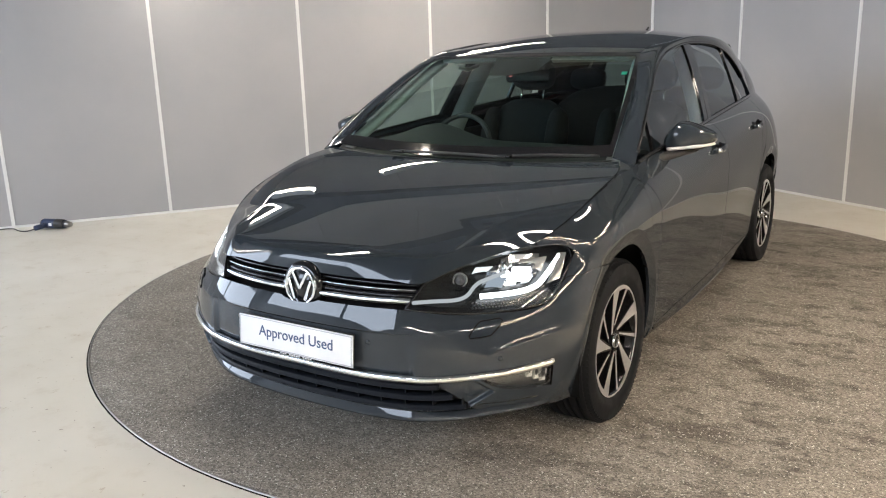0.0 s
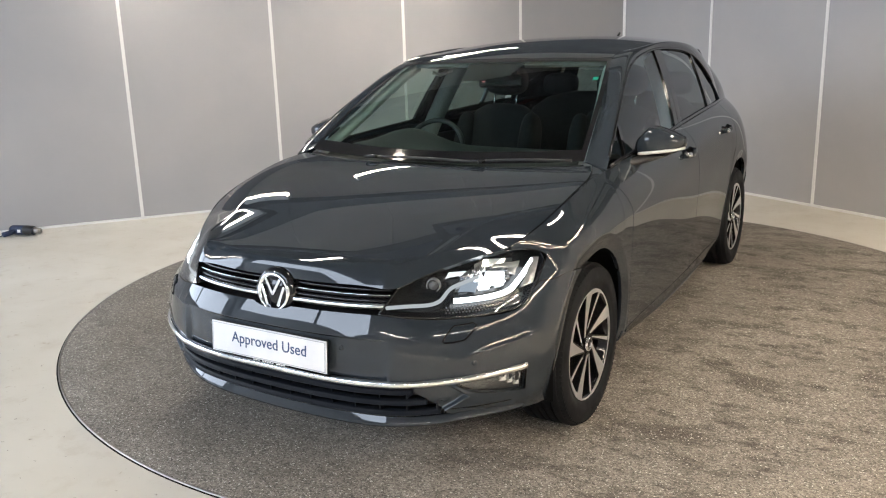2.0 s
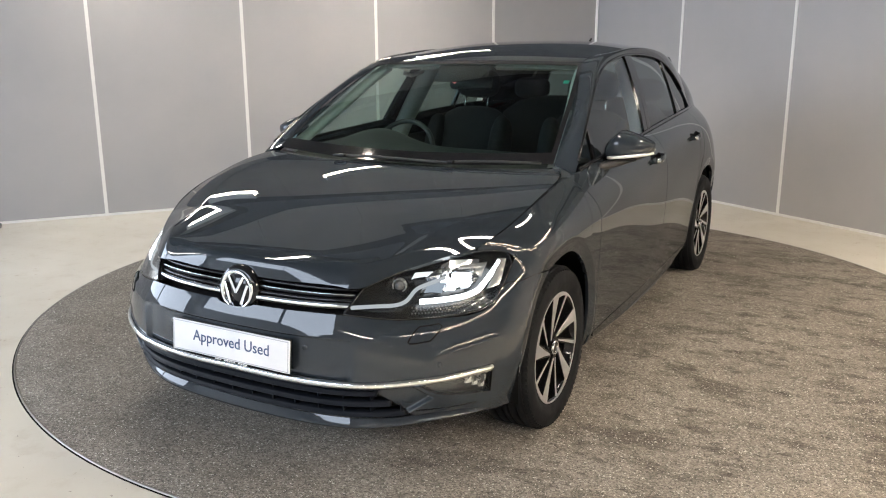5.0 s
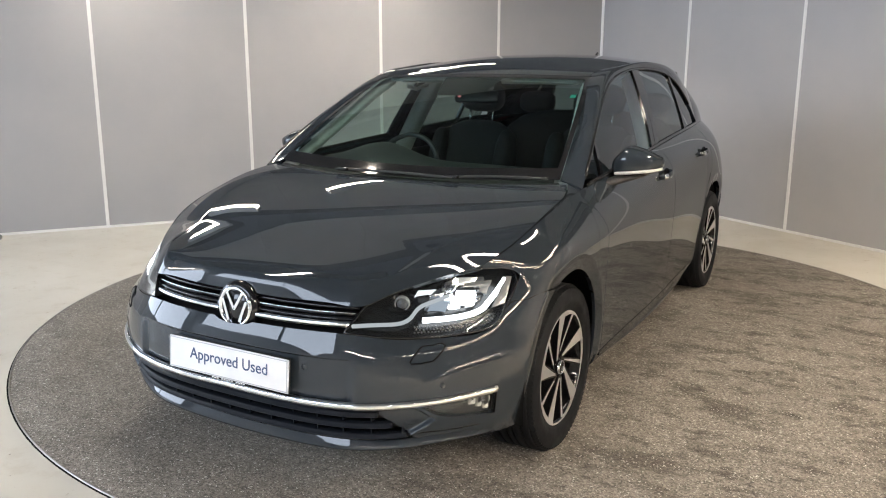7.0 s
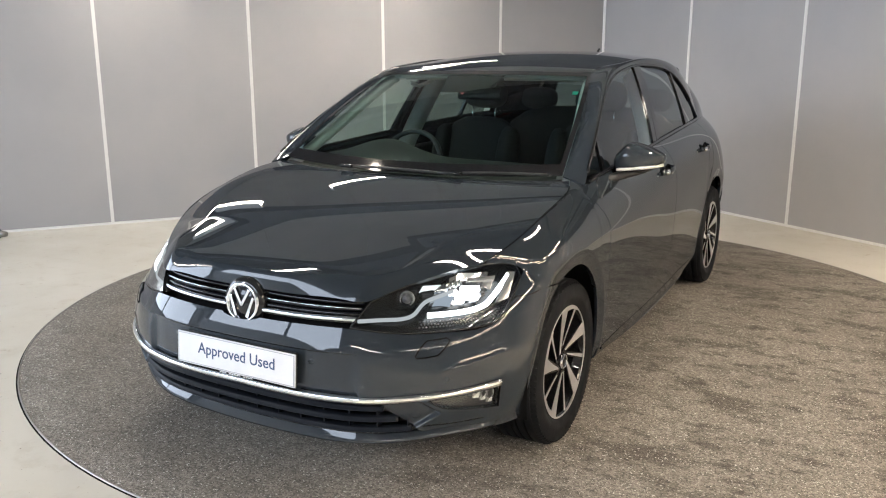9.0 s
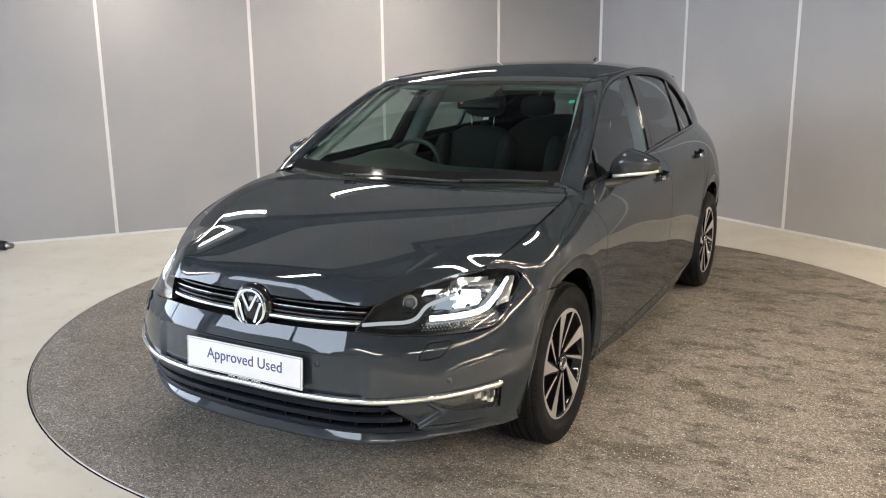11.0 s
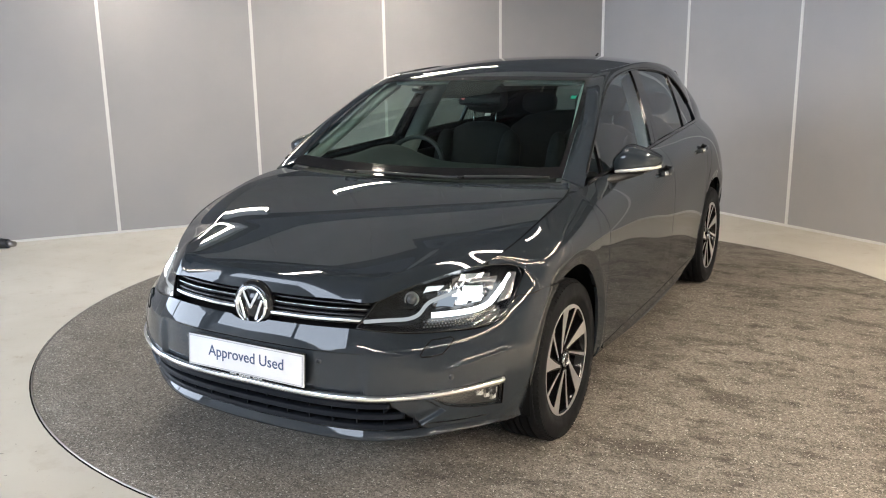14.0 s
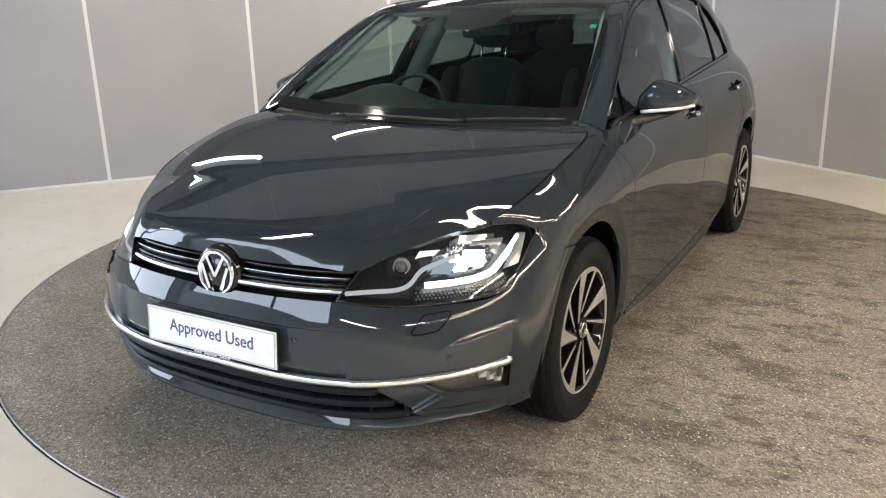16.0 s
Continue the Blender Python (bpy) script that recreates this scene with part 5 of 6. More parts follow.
glow_main = glow("main_led_glow", (0.93, 0.97, 1.0), 9.0)
for s in (1, -1):
    headlamp(s)


def wing_nose():
    """The wing's tip between the lamp's outer end and the wheel arch."""
    t = np.linspace(0, 1.2, 17)
    ua = LAMP_LOW(1.0)[0] + 0.05 + (LAMP_TOP(1.0)[0] - LAMP_LOW(1.0)[0]) * t
    za = 0.650 + (0.718 - 0.650) * t
    a = nose(ua, za, -0.001)
    yb = -0.217 + (-0.289 + 0.217) * t
    zb = lin([(-.305, .741), (-.29, .724), (-.215, .668)], yb)
    b = flank(yb, flank_v(yb, zb)) + tuck(yb)
    # leave along the nose, arrive along the flank
    span = np.linalg.norm(b - a, axis=1, keepdims=True)
    ta = nose(ua + 0.1, za, -0.001) - a
    ta *= span / np.linalg.norm(ta, axis=1, keepdims=True)
    e = 0.2
    yc, zc = yb + e * (yb - a[:, 1]), zb + e * (zb - za)
    tb = flank(yc, flank_v(yc, zc)) - b
    tb *= span / np.linalg.norm(tb, axis=1, keepdims=True)
    k = np.linspace(0, 1, 10)[None, :, None]
    h = lambda v: v[:, None]
    return h(a) * (1 - 3 * k ** 2 + 2 * k ** 3) + h(ta) * (k - 2 * k ** 2 + k ** 3) + h(b) * (3 * k ** 2 - 2 * k ** 3) + h(tb) * (k ** 3 - k ** 2)


both("wing_nose", wing_nose(), PAINT, car, (1, -0.5, 0), 0.01)
for s in (1, -1):
    u = np.linspace(5.66, float(nose_end(np.array(0.664))) - 0.07, 24)
    P = flared(nose(u, BUMPER_EDGE(u) + 0.001, -0.0004), wide=0.035)
    part("panel_gap", sweep(P * (s, 1, 1), 0.0022, 6), DARK, car)


def even_shading(s, reach=0.015):
    """Lets the gloss run on evenly over the joints of wing, wing tip and bumper."""
    obs = [o for o in car.children if o.name.split(".")[0] in ("wing", "wing_nose", "bumper_cover")]
    V, N, home = [], [], []
    for i, o in enumerate(obs):
        me = o.data
        v = np.empty(len(me.vertices) * 3)
        n = np.empty(len(me.vertices) * 3)
        me.vertices.foreach_get("co", v)
        me.vertex_normals.foreach_get("vector", n)
        v, n = v.reshape(-1, 3), n.reshape(-1, 3)
        near = np.nonzero((v[:, 0] * s > 0.34) & (v[:, 1] < -0.04) & (v[:, 2] > 0.40) & (n[:, 0] * s - n[:, 1] > 0.4))[0]
        V.append(v[near])
        N.append(n[near])
        home += [(i, k) for k in near]
    V, N = np.concatenate(V), np.concatenate(N)
    new_n = []
    for v, n in zip(V, N):
        w = np.exp(-((V - v) ** 2).sum(1) / (2 * reach ** 2)) * (N @ n > 0.75)
        new_n.append((w[:, None] * N).sum(0))
    new_n = np.array(new_n)
    new_n /= np.linalg.norm(new_n, axis=1, keepdims=True)
    # fade back to the plain normals at the edge of the patch
    fade = np.clip((-0.04 - V[:, 1]) / 0.06, 0, 1) * np.clip((V[:, 2] - 0.40) / 0.04, 0, 1) * np.clip((V[:, 0] * s - 0.34) / 0.06, 0, 1)
    new_n = N + (new_n - N) * fade[:, None]
    for i, o in enumerate(obs):
        out = np.zeros((len(o.data.vertices), 3))
        mine = [(k, q) for (h, k), q in zip(home, new_n) if h == i]
        for k, q in mine:
            out[k] = q
        if mine:
            old = store.get(o.name, out)
            store[o.name] = np.where(np.abs(out).sum(1, keepdims=True) > 0, out, old)


store = {}
for s in (1, -1):
    even_shading(s)
for o in car.children:
    if o.name in store:
        o.data.normals_split_custom_set_from_vertices([tuple(q) for q in store[o.name]])


# -- door mirrors --
def door_mirror(s):
    n, m = 40, 28
    P = np.zeros((n, m, 3))
    for i, w in enumerate(np.linspace(0, 2 * math.pi, n)):
        for j, f in enumerate(np.linspace(0, 1, m)):
            # f 0 at the front of the dome, 1 at the glass
            ang = f * math.pi / 2
            r = math.sin(ang) ** 0.75
            cx, cz = math.cos(w), math.sin(w)
            cx, cz = math.copysign(abs(cx) ** (0.72 if cx < 0 else 0.95), cx), math.copysign(abs(cz) ** 0.66, cz)
            x = 0.105 * cx * r
            z = (0.084 if cz > 0 else 0.058) * cz * r
            k = x / 0.105
            z *= (1 - 0.50 * max(k + 0.40, 0) ** 1.15) * (1 - 0.45 * max(-k - 0.40, 0) / 0.6) if z > 0 else (1 - 0.25 * max(k, 0) ** 2)
            z += 0.014 * k
            P[i, j] = (x, -0.085 * math.cos(ang) ** 0.8 + 0.02 * x / 0.1 + 0.012, z)
    P += np.array((0.925, 0.610, 1.008))
    move = np.array((-0.020, 0.060, 0.004))
    ob = None
    zmid = lambda p: p[2] - 1.008 - 0.12 * (p[0] - 0.925)
    groups = {"cap": ([], PAINT), "lower_shell": ([], BLACK_GLOSS)}
    for i in range(n - 1):
        for j in range(m - 1):
            c = P[i:i + 2, j:j + 2].reshape(4, 3).mean(0)
            h = zmid(c)
            key = "cap" if h > -0.026 else "lower_shell"
            groups[key][0].append([P[i, j], P[i + 1, j], P[i + 1, j + 1], P[i, j + 1]])
    mirror = None
    for key, (quads, mat) in groups.items():
        bm = bmesh.new()
        for q in quads:
            bm.faces.new([bm.verts.new(Vector(p) * 1.0) for p in q])
        for v in bm.verts:
            v.co += Vector(move)
            v.co.x *= s
        bmesh.ops.remove_doubles(bm, verts=bm.verts, dist=1e-5)
        bmesh.ops.recalc_face_normals(bm, faces=bm.faces)
        if mirror is None:
            mirror = part("door_mirror", bm, mat, car, "body-coloured door mirror with an indicator strip")
        else:
            part(key, bm, mat, mirror)
    # indicator strip round the front, and the gap line below the cap
    cloud = P.reshape(-1, 3)
    h = cloud[:, 2] - 1.008 - 0.12 * (cloud[:, 0] - 0.925)
    front = cloud[np.abs(h + 0.030) < 0.006]
    xs = np.linspace(front[:, 0].min() + 0.02, front[:, 0].max() - 0.001, 22)
    fit_y = np.polyval(np.polyfit(front[:, 0], front[:, 1], 5), xs)
    strip = np.stack([xs, fit_y, 1.008 + 0.12 * (xs - 0.925) - 0.030], 1) + move
    part("indicator", sweep((strip + np.array((0.002, -0.002, 0))) * (s, 1, 1), 0.0075, 8), INDICATOR, mirror, "clear indicator strip")
    pts = (P[:, -1] + move) * (s, 1, 1)
    bm = bmesh.new()
    bm.faces.new([bm.verts.new(p + np.array((0, -0.006, 0))) for p in pts[:-1]])
    part("mirror_glass", bm, MIRROR, mirror, smooth=False)
    arm = Nat((0, .790, .52, .940), (1, .825, .565, .945), (2, .870, .635, .958), (3, .91, .69, .970))(np.linspace(0, 3, 14))
    part("mirror_arm", sweep(arm * (s, 1, 1), 0.02, profile=[(-.03, -.010), (.03, -.012), (.032, .006), (0, .014), (-.03, .010)]), BLACK, mirror)
    # black sail panel at the foot of the quarter light
    return mirror


for s in (1, -1):
    door_mirror(s)


# -- door handles --
def door_handle(y, z, s):
    q = np.linspace(0, 1, 17)
    yy = y + 0.175 * q
    v = flank_v(yy, z + 0 * q)
    base = flank(yy, v)
    lift = 0.030 * np.sin(np.pi * np.clip(q, 0.0, 1.0)) ** 0.45
    P = base + np.stack([lift, 0 * q, 0.008 * q], 1)
    grip = part("door_handle", sweep(P * (s, 1, 1), 0.01, profile=[(-.007, -.012), (.005, -.013), (.009, 0), (.005, .012), (-.007, .012)]), PAINT, car)
    cup = lathe([(0.0, -0.002), (0.030, -0.0015), (0.042, 0.001), (0.046, 0.0025)], 28, "x")
    bmesh.ops.scale(cup, vec=(1, 1.5, 0.75), verts=cup.verts)
    c = base[8]
    bmesh.ops.translate(cup, vec=(c[0] + 0.0015, c[1], c[2]), verts=cup.verts)
    bmesh.ops.scale(cup, vec=(s, 1, 1), verts=cup.verts)
    bmesh.ops.recalc_face_normals(cup, faces=cup.faces)
    part("handle_cup", cup, BLACK_GLOSS, grip)
    tip = sweep(P[1:4] * (s, 1, 1) + np.array((s * 0.002, 0, 0)), 0.0125, 10)
    part("handle_tip", tip, CHROME, grip)


for s in (1, -1):
    door_handle(1.175, 0.893, s)
    door_handle(2.10, 0.918, s)


# -- wheels --
def wheel(x, y, s):
    w = thing("wheel", "", "")
    w.parent = car
    w.location = (s * x, y, HUB)
    del_keys = [k for k in ("label", "category") if k in w]
    for k in del_keys:
        del w[k]
    rows = [(0.214, -0.090), (0.230, -0.097), (0.262, -0.104), (0.290, -0.100), (0.308, -0.090), (0.310, -0.081), (0.308, -0.075), (0.308, 0.075), (0.310, 0.081), (0.308, 0.090), (0.300, 0.097), (0.296, 0.0995), (0.293, 0.0995), (0.290, 0.1005), (0.262, 0.104), (0.246, 0.1035), (0.243, 0.1015), (0.232, 0.0985), (0.223, 0.094), (0.217, 0.088)]
    tyre = part("tyre", lathe([(r, a * s) for r, a in rows], 96, "x"), RUBBER, w, "black road tyre")
    # tread ribs and cross blocks
    for k, (a0, a1) in enumerate(((-0.080, -0.050), (-0.044, -0.016), (-0.010, 0.010), (0.016, 0.044), (0.050, 0.080))):
        part("tread_rib", lathe([(0.306, a0), (0.3155, a0 + 0.001), (0.317, a0 + 0.003), (0.317, a1 - 0.003), (0.3155, a1 - 0.001), (0.306, a1)], 96, "x"), RUBBER, tyre)
    block = box((0.024, 0.0135, 0.010), (0, 0, 0), 0.0015)
    me = bpy.data.meshes.new("tread_block")
    block.to_mesh(me)
    block.free()
    me.materials.append(RUBBER)
    for k in range(84):
        a = 2 * math.pi * k / 84
        ob = new("tread_block", me)
        ob.parent = tyre
        ob.matrix_local = Matrix.Rotation(a, 4, "X") @ Matrix.Translation((s * 0.0865, 0, 0.3035)) @ Matrix.Rotation(s * radians(24), 4, "Y")
    rim = part("rim", lathe([(r, a * s) for r, a in [(0.200, -0.088), (0.190, -0.05), (0.190, 0.03), (0.198, 0.060), (0.204, 0.078), (0.208, 0.088), (0.214, 0.0925), (0.2195, 0.091), (0.2215, 0.086)]], 96, "x"), BLACK_GLOSS, w, "black alloy rim with machined blades")
    part("rim_edge", lathe([(r, a * s) for r, a in [(0.2105, 0.0915), (0.2140, 0.0940), (0.2175, 0.0925)]], 96, "x"), SILVER, rim)
    hub_x = 0.082

    def blade(a0, w0, w1, mat, lift, name, r0=0.040, r1=0.214, off=0.030, skew=0.0):
        """A straight spoke face that leaves the hub off-centre and widens to the rim; skew shifts its rim end."""
        rows = []
        for k in range(13):
            f = k / 12
            r = r0 + (r1 - r0) * f
            mid = a0 + s * (math.asin(min(off / r, 0.95)) - math.asin(off / r1)) + s * skew * f * f
            half = (w0 + (w1 - w0) * f ** 1.25) / r
            x = hub_x - 0.002 + 0.012 * f ** 1.4 + lift
            rows.append([(s * x, r * math.cos(mid + d * half), r * math.sin(mid + d * half)) for d in (-1, -0.4, 0.4, 1)])
        return sheet(name, rows, mat, rim, (s, 0, 0), 0.045 if mat is BLACK_GLOSS else 0.003)

    for k in range(5):
        wide, thin = radians(94 + 72 * k), radians(60 + 72 * k)
        if s < 0:
            wide, thin = math.pi - wide, math.pi - thin
        blade(wide, 0.013, 0.034, BLACK_GLOSS, 0.0, "spoke", 0.036)
        blade(wide, 0.005, 0.031, SILVER, 0.0018, "machined_face", 0.046, 0.2165)
        blade(thin, 0.009, 0.013, BLACK_GLOSS, -0.004, "spoke", 0.036)
        blade(thin, 0.003, 0.0075, SILVER, -0.0022, "machined_face", 0.060, 0.2165)
        arc = [wide - s * (0.12 + 0.50 * q / 8) for q in range(9)]
        cap = [[(s * (hub_x + 0.0125), r * math.cos(w), r * math.sin(w)) for r in (0.199 + 0.008 * q / 8, 0.208, 0.2165)] for q, w in enumerate(arc)]
        sheet("machined_cap", cap, SILVER, rim, (s, 0, 0), 0.004)
        nut = lathe([(0, 0.012), (0.008, 0.011), (0.009, -0.01)], 12, "x")
        bmesh.ops.scale(nut, vec=(s, 1, 1), verts=nut.verts)
        bmesh.ops.translate(nut, vec=(s * (hub_x - 0.030), 0.056 * math.cos(wide + s * 0.1), 0.056 * math.sin(wide + s * 0.1)), verts=nut.verts)
        bmesh.ops.recalc_face_normals(nut, faces=nut.faces)
        part("wheel_bolt", nut, BLACK, rim)
    part("hub_plate", lathe([(0.0, s * (hub_x - 0.006)), (0.034, s * (hub_x - 0.006)), (0.040, s * (hub_x - 0.012)), (0.062, s * (hub_x - 0.030)), (0.066, s * 0.01)], 40, "x"), BLACK_GLOSS, rim)
    m = Matrix.Translation((s * (hub_x + 0.004), 0, 0)) @ Matrix.Rotation(radians(90), 4, "Z") @ Matrix.Rotation(radians(90), 4, "X")
    if s < 0:
        m = Matrix.Translation((s * (hub_x + 0.004), 0, 0)) @ Matrix.Rotation(radians(-90), 4, "Z") @ Matrix.Rotation(radians(90), 4, "X")
    cap = lathe([(0, 0.003), (0.022, 0.003), (0.025, 0.0)], 28, "z")
    bmesh.ops.transform(cap, matrix=m, verts=cap.verts)
    part("hub_cap", cap, BLACK_GLOSS, rim)
    ring = lathe([(0.0225, 0.003), (0.0245, 0.006), (0.0275, 0.004), (0.0275, -0.006)], 32, "z")
    bmesh.ops.transform(ring, matrix=m, verts=ring.verts)
    part("hub_ring", ring, CHROME, rim)
    part("brake_disc", lathe([(0.07, s * 0.0), (0.072, s * 0.012), (0.145, s * 0.012), (0.146, s * -0.01)], 48, "x"), STEEL, w)
    part("inner_cover", lathe([(0.0, s * -0.03), (0.190, s * -0.03)], 48, "x"), DARK, w)
    return w


for y, x in ((AXLE_F, 0.748), (AXLE_R, 0.748)):
    for s in (1, -1):
        wheel(x, y, s)

# -- wipers and scuttle --
k, t = np.meshgrid(np.linspace(-1, 1, 25), np.linspace(0, 1, 4), indexing="ij")
P = np.stack([k * 0.69, 0.14 + 0.138 * np.abs(k) ** 2.2 + 0.075 * t * (1 - 0.5 * k ** 2), 0.938 + 0.0 * t + 0.020 * k ** 2], -1)
sheet("scuttle", P, BLACK, car, (0, 0, 1), 0.01)
for x0, x1, y0, y1 in ((-0.30, 0.28, 0.190, 0.178), (0.24, 0.66, 0.196, 0.262)):
    arm = np.array([(x0 + (x1 - x0) * q, y0 + (y1 - y0) * q, 0.966 + 0.012 * (x0 + (x1 - x0) * q) ** 2 / 0.4 + 0.006 * math.sin(math.pi * q)) for q in np.linspace(0, 1, 12)])
    part("wiper_blade", sweep(arm, 0.006, 6), BLACK, car)
    part("wiper_arm", box((0.06, 0.035, 0.014), (x0 + 0.03, y0 - 0.004, 0.970), 0.004), BLACK_GLOSS, car)

# -- cabin --
sheet("headliner", roof_grid() * (0.97, 1, 1) - np.array((0, 0, 0.035)), TRIM_GREY, car, (0, 0, -1), 0)
part("header_trim", sweep(np.stack([np.linspace(-0.52, 0.52, 20), 1.000 + 0.045 * np.linspace(-1, 1, 20) ** 2, 1.358 - 0.016 * np.linspace(-1, 1, 20) ** 2], 1), 0.03, profile=[(-.06, -.008), (.05, -.012), (.05, .008), (-.06, .008)]), TRIM_GREY, car)


def dashboard():
    k, t = np.meshgrid(np.linspace(-1, 1, 41), np.linspace(0, 1, 18), indexing="ij")
    prof = Nat((0, .29, .935), (.25, .50, .960), (.45, .68, .966), (.6, .76, .94), (.75, .80, .87), (.9, .79, .73), (1, .74, .60))(t)
    cowl = np.exp(-((k * 0.70 + 0.40) / 0.21) ** 2)
    z = prof[..., 1] + 0.085 * cowl * np.exp(-((t - 0.52) / 0.16) ** 2) - 0.01 * k ** 2
    return np.stack([k * 0.70, prof[..., 0], z], -1)


sheet("dashboard", dashboard(), DASH, car, (0, 0, 1), 0.02)
part("defroster_slot", box((0.5, 0.012, 0.006), (0.25, 0.47, 0.957), 0.002), BLACK_GLOSS, car)
part("defroster_slot", box((0.5, 0.012, 0.006), (-0.25, 0.47, 0.957), 0.002), BLACK_GLOSS, car)


def steering_wheel():
    m = Matrix.Translation((-0.385, 0.90, 0.890)) @ Matrix.Rotation(radians(66), 4, "X")
    ring = [m @ Vector((0.182 * math.cos(a), 0.182 * math.sin(a), 0)) for a in np.linspace(0, 2 * math.pi, 49)[:-1]]
    sw = part("steering_wheel", sweep(ring, 0.013, 10, closed=True), BLACK, car, "black leather steering wheel")
    for x, y, w, h in ((0, 0, 0.13, 0.11), (0.11, 0.0, 0.12, 0.035), (-0.11, 0.0, 0.12, 0.035), (0, -0.11, 0.04, 0.12)):
        part("spoke", box((w, h, 0.03), (0, 0, 0), 0.010, None), BLACK, sw).matrix_local = m @ Matrix.Translation((x, y, -0.02))
    part("column", sweep([m @ Vector((0, 0, -0.03)), m @ Vector((0, 0, -0.2))], 0.05, 14), BLACK, sw)


steering_wheel()


def cushion(size, at, tilt, power=3.2, n=24):
    """A padded block: a squared-off ellipsoid, tilted about the car's width."""
    bm = bmesh.new()
    bmesh.ops.create_uvsphere(bm, u_segments=n, v_segments=n // 2, radius=1)
    for v in bm.verts:
        c = v.co
        k = (abs(c.x) ** power + abs(c.y) ** power + abs(c.z) ** power) ** (-1 / power)
        v.co = Vector((c.x * k * size[0] / 2, c.y * k * size[1] / 2, c.z * k * size[2] / 2))
    bmesh.ops.transform(bm, matrix=Matrix.Translation(at) @ Matrix.Rotation(radians(tilt), 4, "X"), verts=bm.verts)
    return bm


def front_seat(x):
    seat = part("front_seat", cushion((0.50, 0.54, 0.18), (x, 1.32, 0.52), -6), CLOTH, car, "dark grey cloth front seat")
    part("backrest", cushion((0.50, 0.18, 0.60), (x, 1.67, 0.80), -18), CLOTH, seat)
    for sx in (1, -1):
        part("side_bolster", cushion((0.10, 0.20, 0.50), (x + sx * 0.215, 1.61, 0.80), -18), CLOTH, seat)
        part("headrest_post", sweep([(x + sx * 0.075, 1.735, 1.03), (x + sx * 0.075, 1.765, 1.20)], 0.006, 8), CHROME, seat)
    part("headrest", cushion((0.27, 0.12, 0.17), (x, 1.775, 1.225), -12), CLOTH, seat)


front_seat(-0.37)
front_seat(0.37)
rear = part("rear_bench", cushion((1.24, 0.5, 0.18), (0, 2.28, 0.55), -6), CLOTH, car, "dark grey cloth rear bench")
part("backrest", cushion((1.24, 0.16, 0.60), (0, 2.58, 0.83), -20), CLOTH, rear)
for x in (-0.40, 0.0, 0.40):
    part("headrest", cushion((0.26, 0.10, 0.15), (x, 2.70, 1.16), -12), CLOTH, rear)

# inside trims of the pillars and doors
for s in (1, -1):
    q = np.linspace(0, 3, 30)
    R = RAIL(q)
    P = (R - np.array((0.010, -0.035, 0.030))) * (s, 1, 1)
    part("pillar_trim", sweep(P, 0.03, profile=[(-.030, -.012), (.030, -.016), (.030, .012), (-.030, .012)]), TRIM_GREY, car, "pale grey windscreen pillar trim")
    yb = np.linspace(0, 1, 16)
    P = np.stack([s * (pane_x(1.375 + 0.16 * yb, 0.96 + 0.40 * yb) - 0.060), 1.42 + 0.17 * yb, 0.90 + 0.46 * yb], 1)
    part("pillar_trim", sweep(P, 0.03, profile=[(-.012, -.05), (.012, -.05), (.012, .05), (-.012, .05)]), TRIM_GREY, car, "pale grey centre pillar trim")
    part("door_card", box((0.05, 2.0, 0.60), (s * 0.745, 1.45, 0.62), 0.02), DASH, car)
    part("grab_handle", sweep([(s * 0.52, 1.15, 1.30), (s * 0.50, 1.2, 1.285), (s * 0.50, 1.32, 1.305), (s * 0.52, 1.37, 1.33)], 0.011, 8), TRIM_GREY, car)
    part("sun_visor", box((0.40, 0.15, 0.016), (s * 0.29, 1.11, 1.350), 0.006, Matrix.Rotation(radians(16), 4, "X")), TRIM_GREY, car)
# black dotted patch behind the mirror, at the top of the windscreen
patch = sc[12:21, 17:23].copy()
patch[..., 0] *= np.linspace(0.75, 1.1, 6)[None, :]
sheet("sensor_patch", band(patch, 0, 9, 0, -0.004), BLACK_GLOSS, screen, (0, -1, 1), 0)
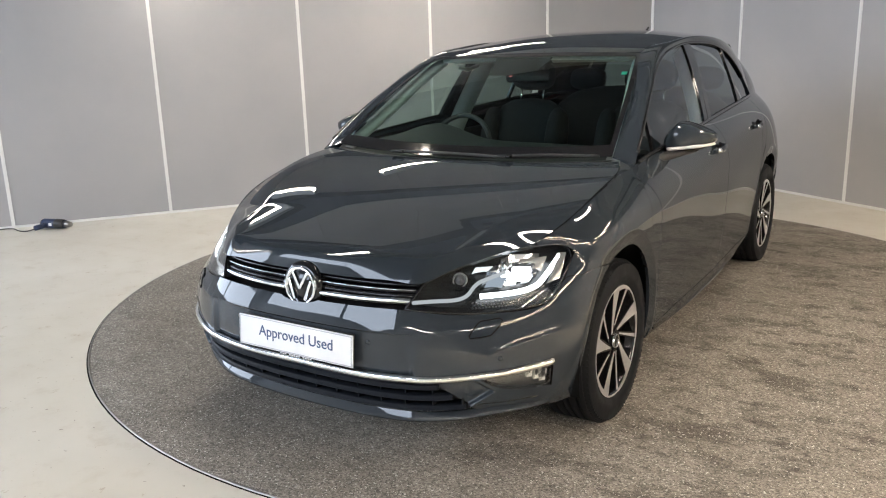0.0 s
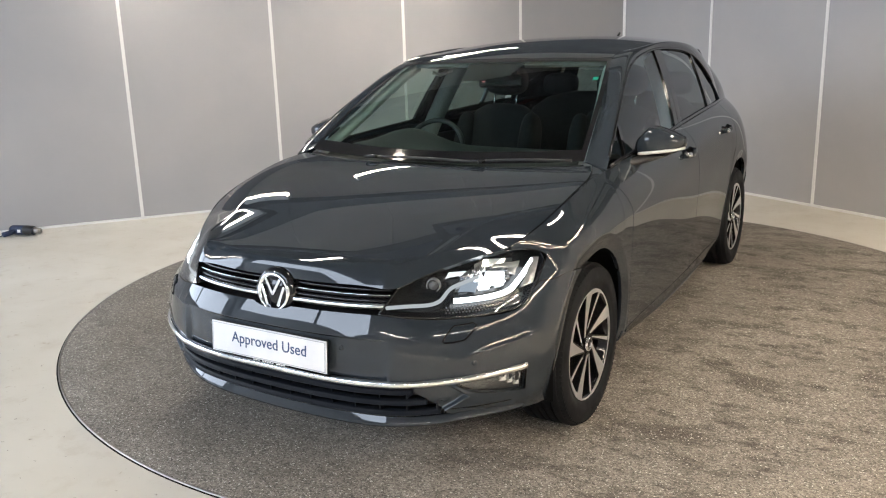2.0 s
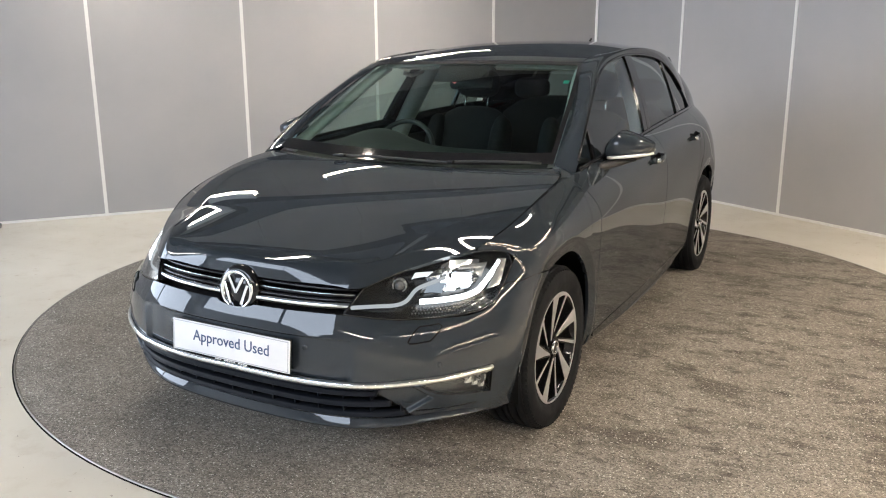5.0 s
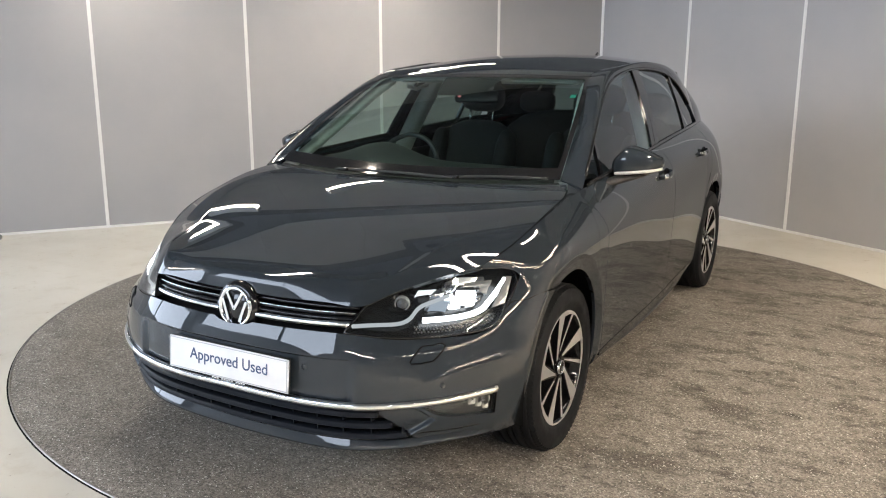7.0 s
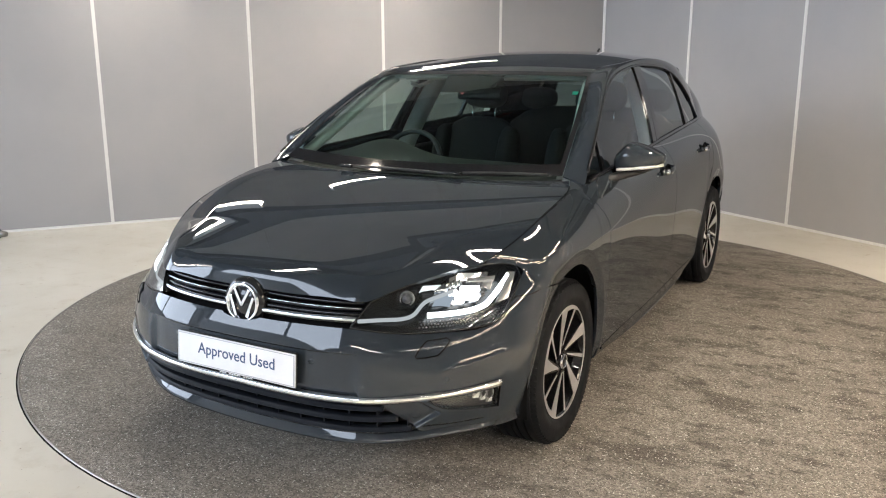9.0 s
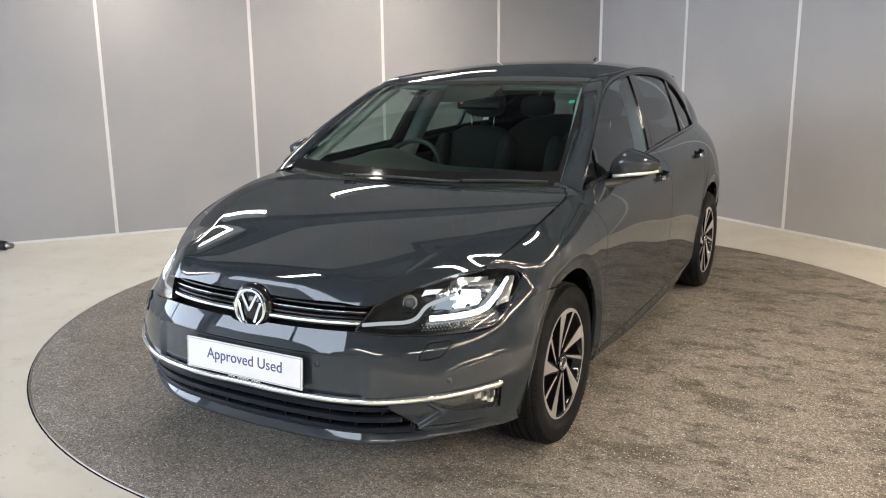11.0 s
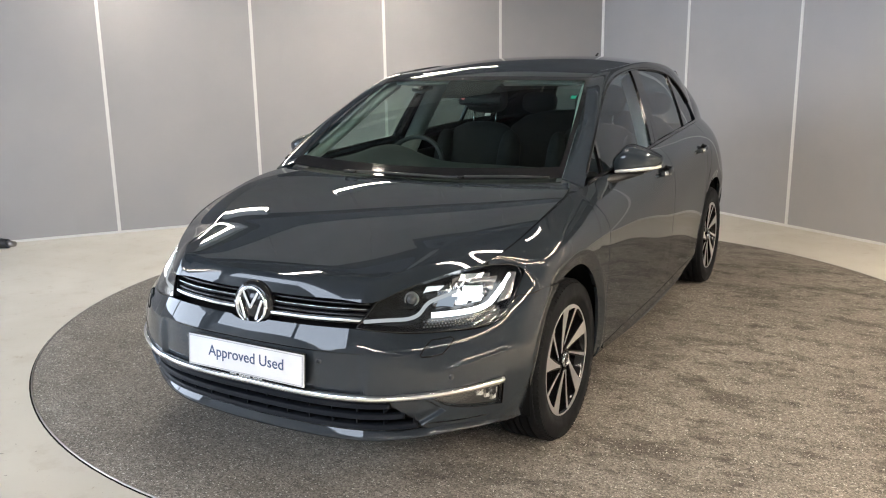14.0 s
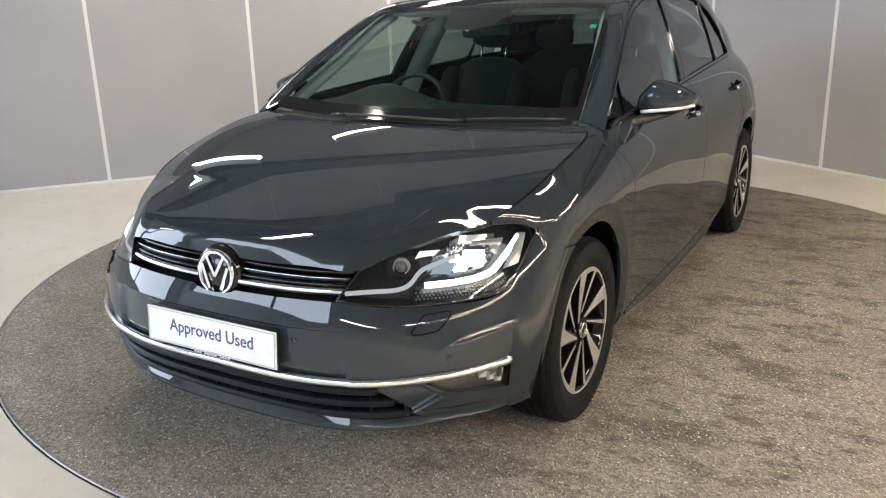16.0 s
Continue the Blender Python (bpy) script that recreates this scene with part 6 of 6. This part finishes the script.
# interior mirror with its stalk and sensor housing
rv = part("interior_mirror", box((0.235, 0.035, 0.065), (0, 0.945, 1.262), 0.014, None), BLACK_GLOSS, car, "black interior mirror on a sensor housing")
part("sensor_housing", cushion((0.13, 0.13, 0.08), (0, 0.985, 1.312), 22), BLACK, rv)
# small red spot on the mirror, drawn with a faint glow to brighten it
part("warning_light", lathe([(0, -0.002), (0.008, -0.002), (0.010, 0.0)], 16, "y"), LIT_RED, rv).location = (-0.085, 0.926, 1.267)
part("screen_sticker", box((0.026, 0.002, 0.022), (0.548, 0.826, 1.278), 0.0, Matrix.Rotation(radians(-55), 4, "X")), GREEN, screen, smooth=False)

# ---- loose things on the floor ----
def heat_gun():
    """A blue corded hot-air tool lying on its side by the wall."""
    g = thing("heat_gun", "blue corded heat gun lying on the floor by the wall", "power tool", (-4.60, 1.13, 0.0))
    turn = Matrix.Translation((0, 0, 0.045)) @ Matrix.Rotation(radians(16), 4, "Z")

    def put(bm):
        bmesh.ops.transform(bm, matrix=turn, verts=bm.verts)
        return bm

    barrel = [(0.0, -0.10), (0.030, -0.10), (0.040, -0.085), (0.041, 0.02), (0.036, 0.08), (0.034, 0.12), (0.0, 0.12)]
    part("body", put(lathe(barrel, 28, "x")), BLUE, g, "blue plastic body")
    part("nozzle", put(lathe([(0.0, 0.12), (0.026, 0.12), (0.026, 0.15), (0.021, 0.185), (0.017, 0.185), (0.0, 0.18)], 24, "x")), STEEL, g, "heat-stained steel nozzle")
    part("guard", put(lathe([(0.0405, 0.035), (0.0425, 0.045), (0.0385, 0.118), (0.034, 0.122)], 24, "x")), BLACK, g)
    handle = sweep([(-0.045, -0.02, -0.004), (-0.060, -0.07, -0.012), (-0.078, -0.125, -0.016)], 0.022, 12)
    part("handle", put(handle), BLUE, g)
    part("back_cap", put(lathe([(0.0, -0.112), (0.026, -0.110), (0.034, -0.100)], 24, "x")), BLACK, g)
    part("label", put(box((0.03, 0.002, 0.025), (0.005, -0.0415, 0.0))), WHITE, g, smooth=False)
    cord = Nat((0, -4.66, 1.0, 0.02), (1, -4.70, 0.95, 0.006), (2, -4.80, 0.93, 0.006), (3, -4.92, 0.95, 0.006), (4, -4.98, 0.86, 0.006), (5, -4.86, 0.78, 0.006), (6, -4.98, 0.68, 0.006), (7, -5.2, 0.62, 0.006))(np.linspace(0, 7, 60))
    part("cord", sweep(cord - np.array((-4.60, 1.13, 0)), 0.0045, 8), BLACK, g, "black power cord")


heat_gun()
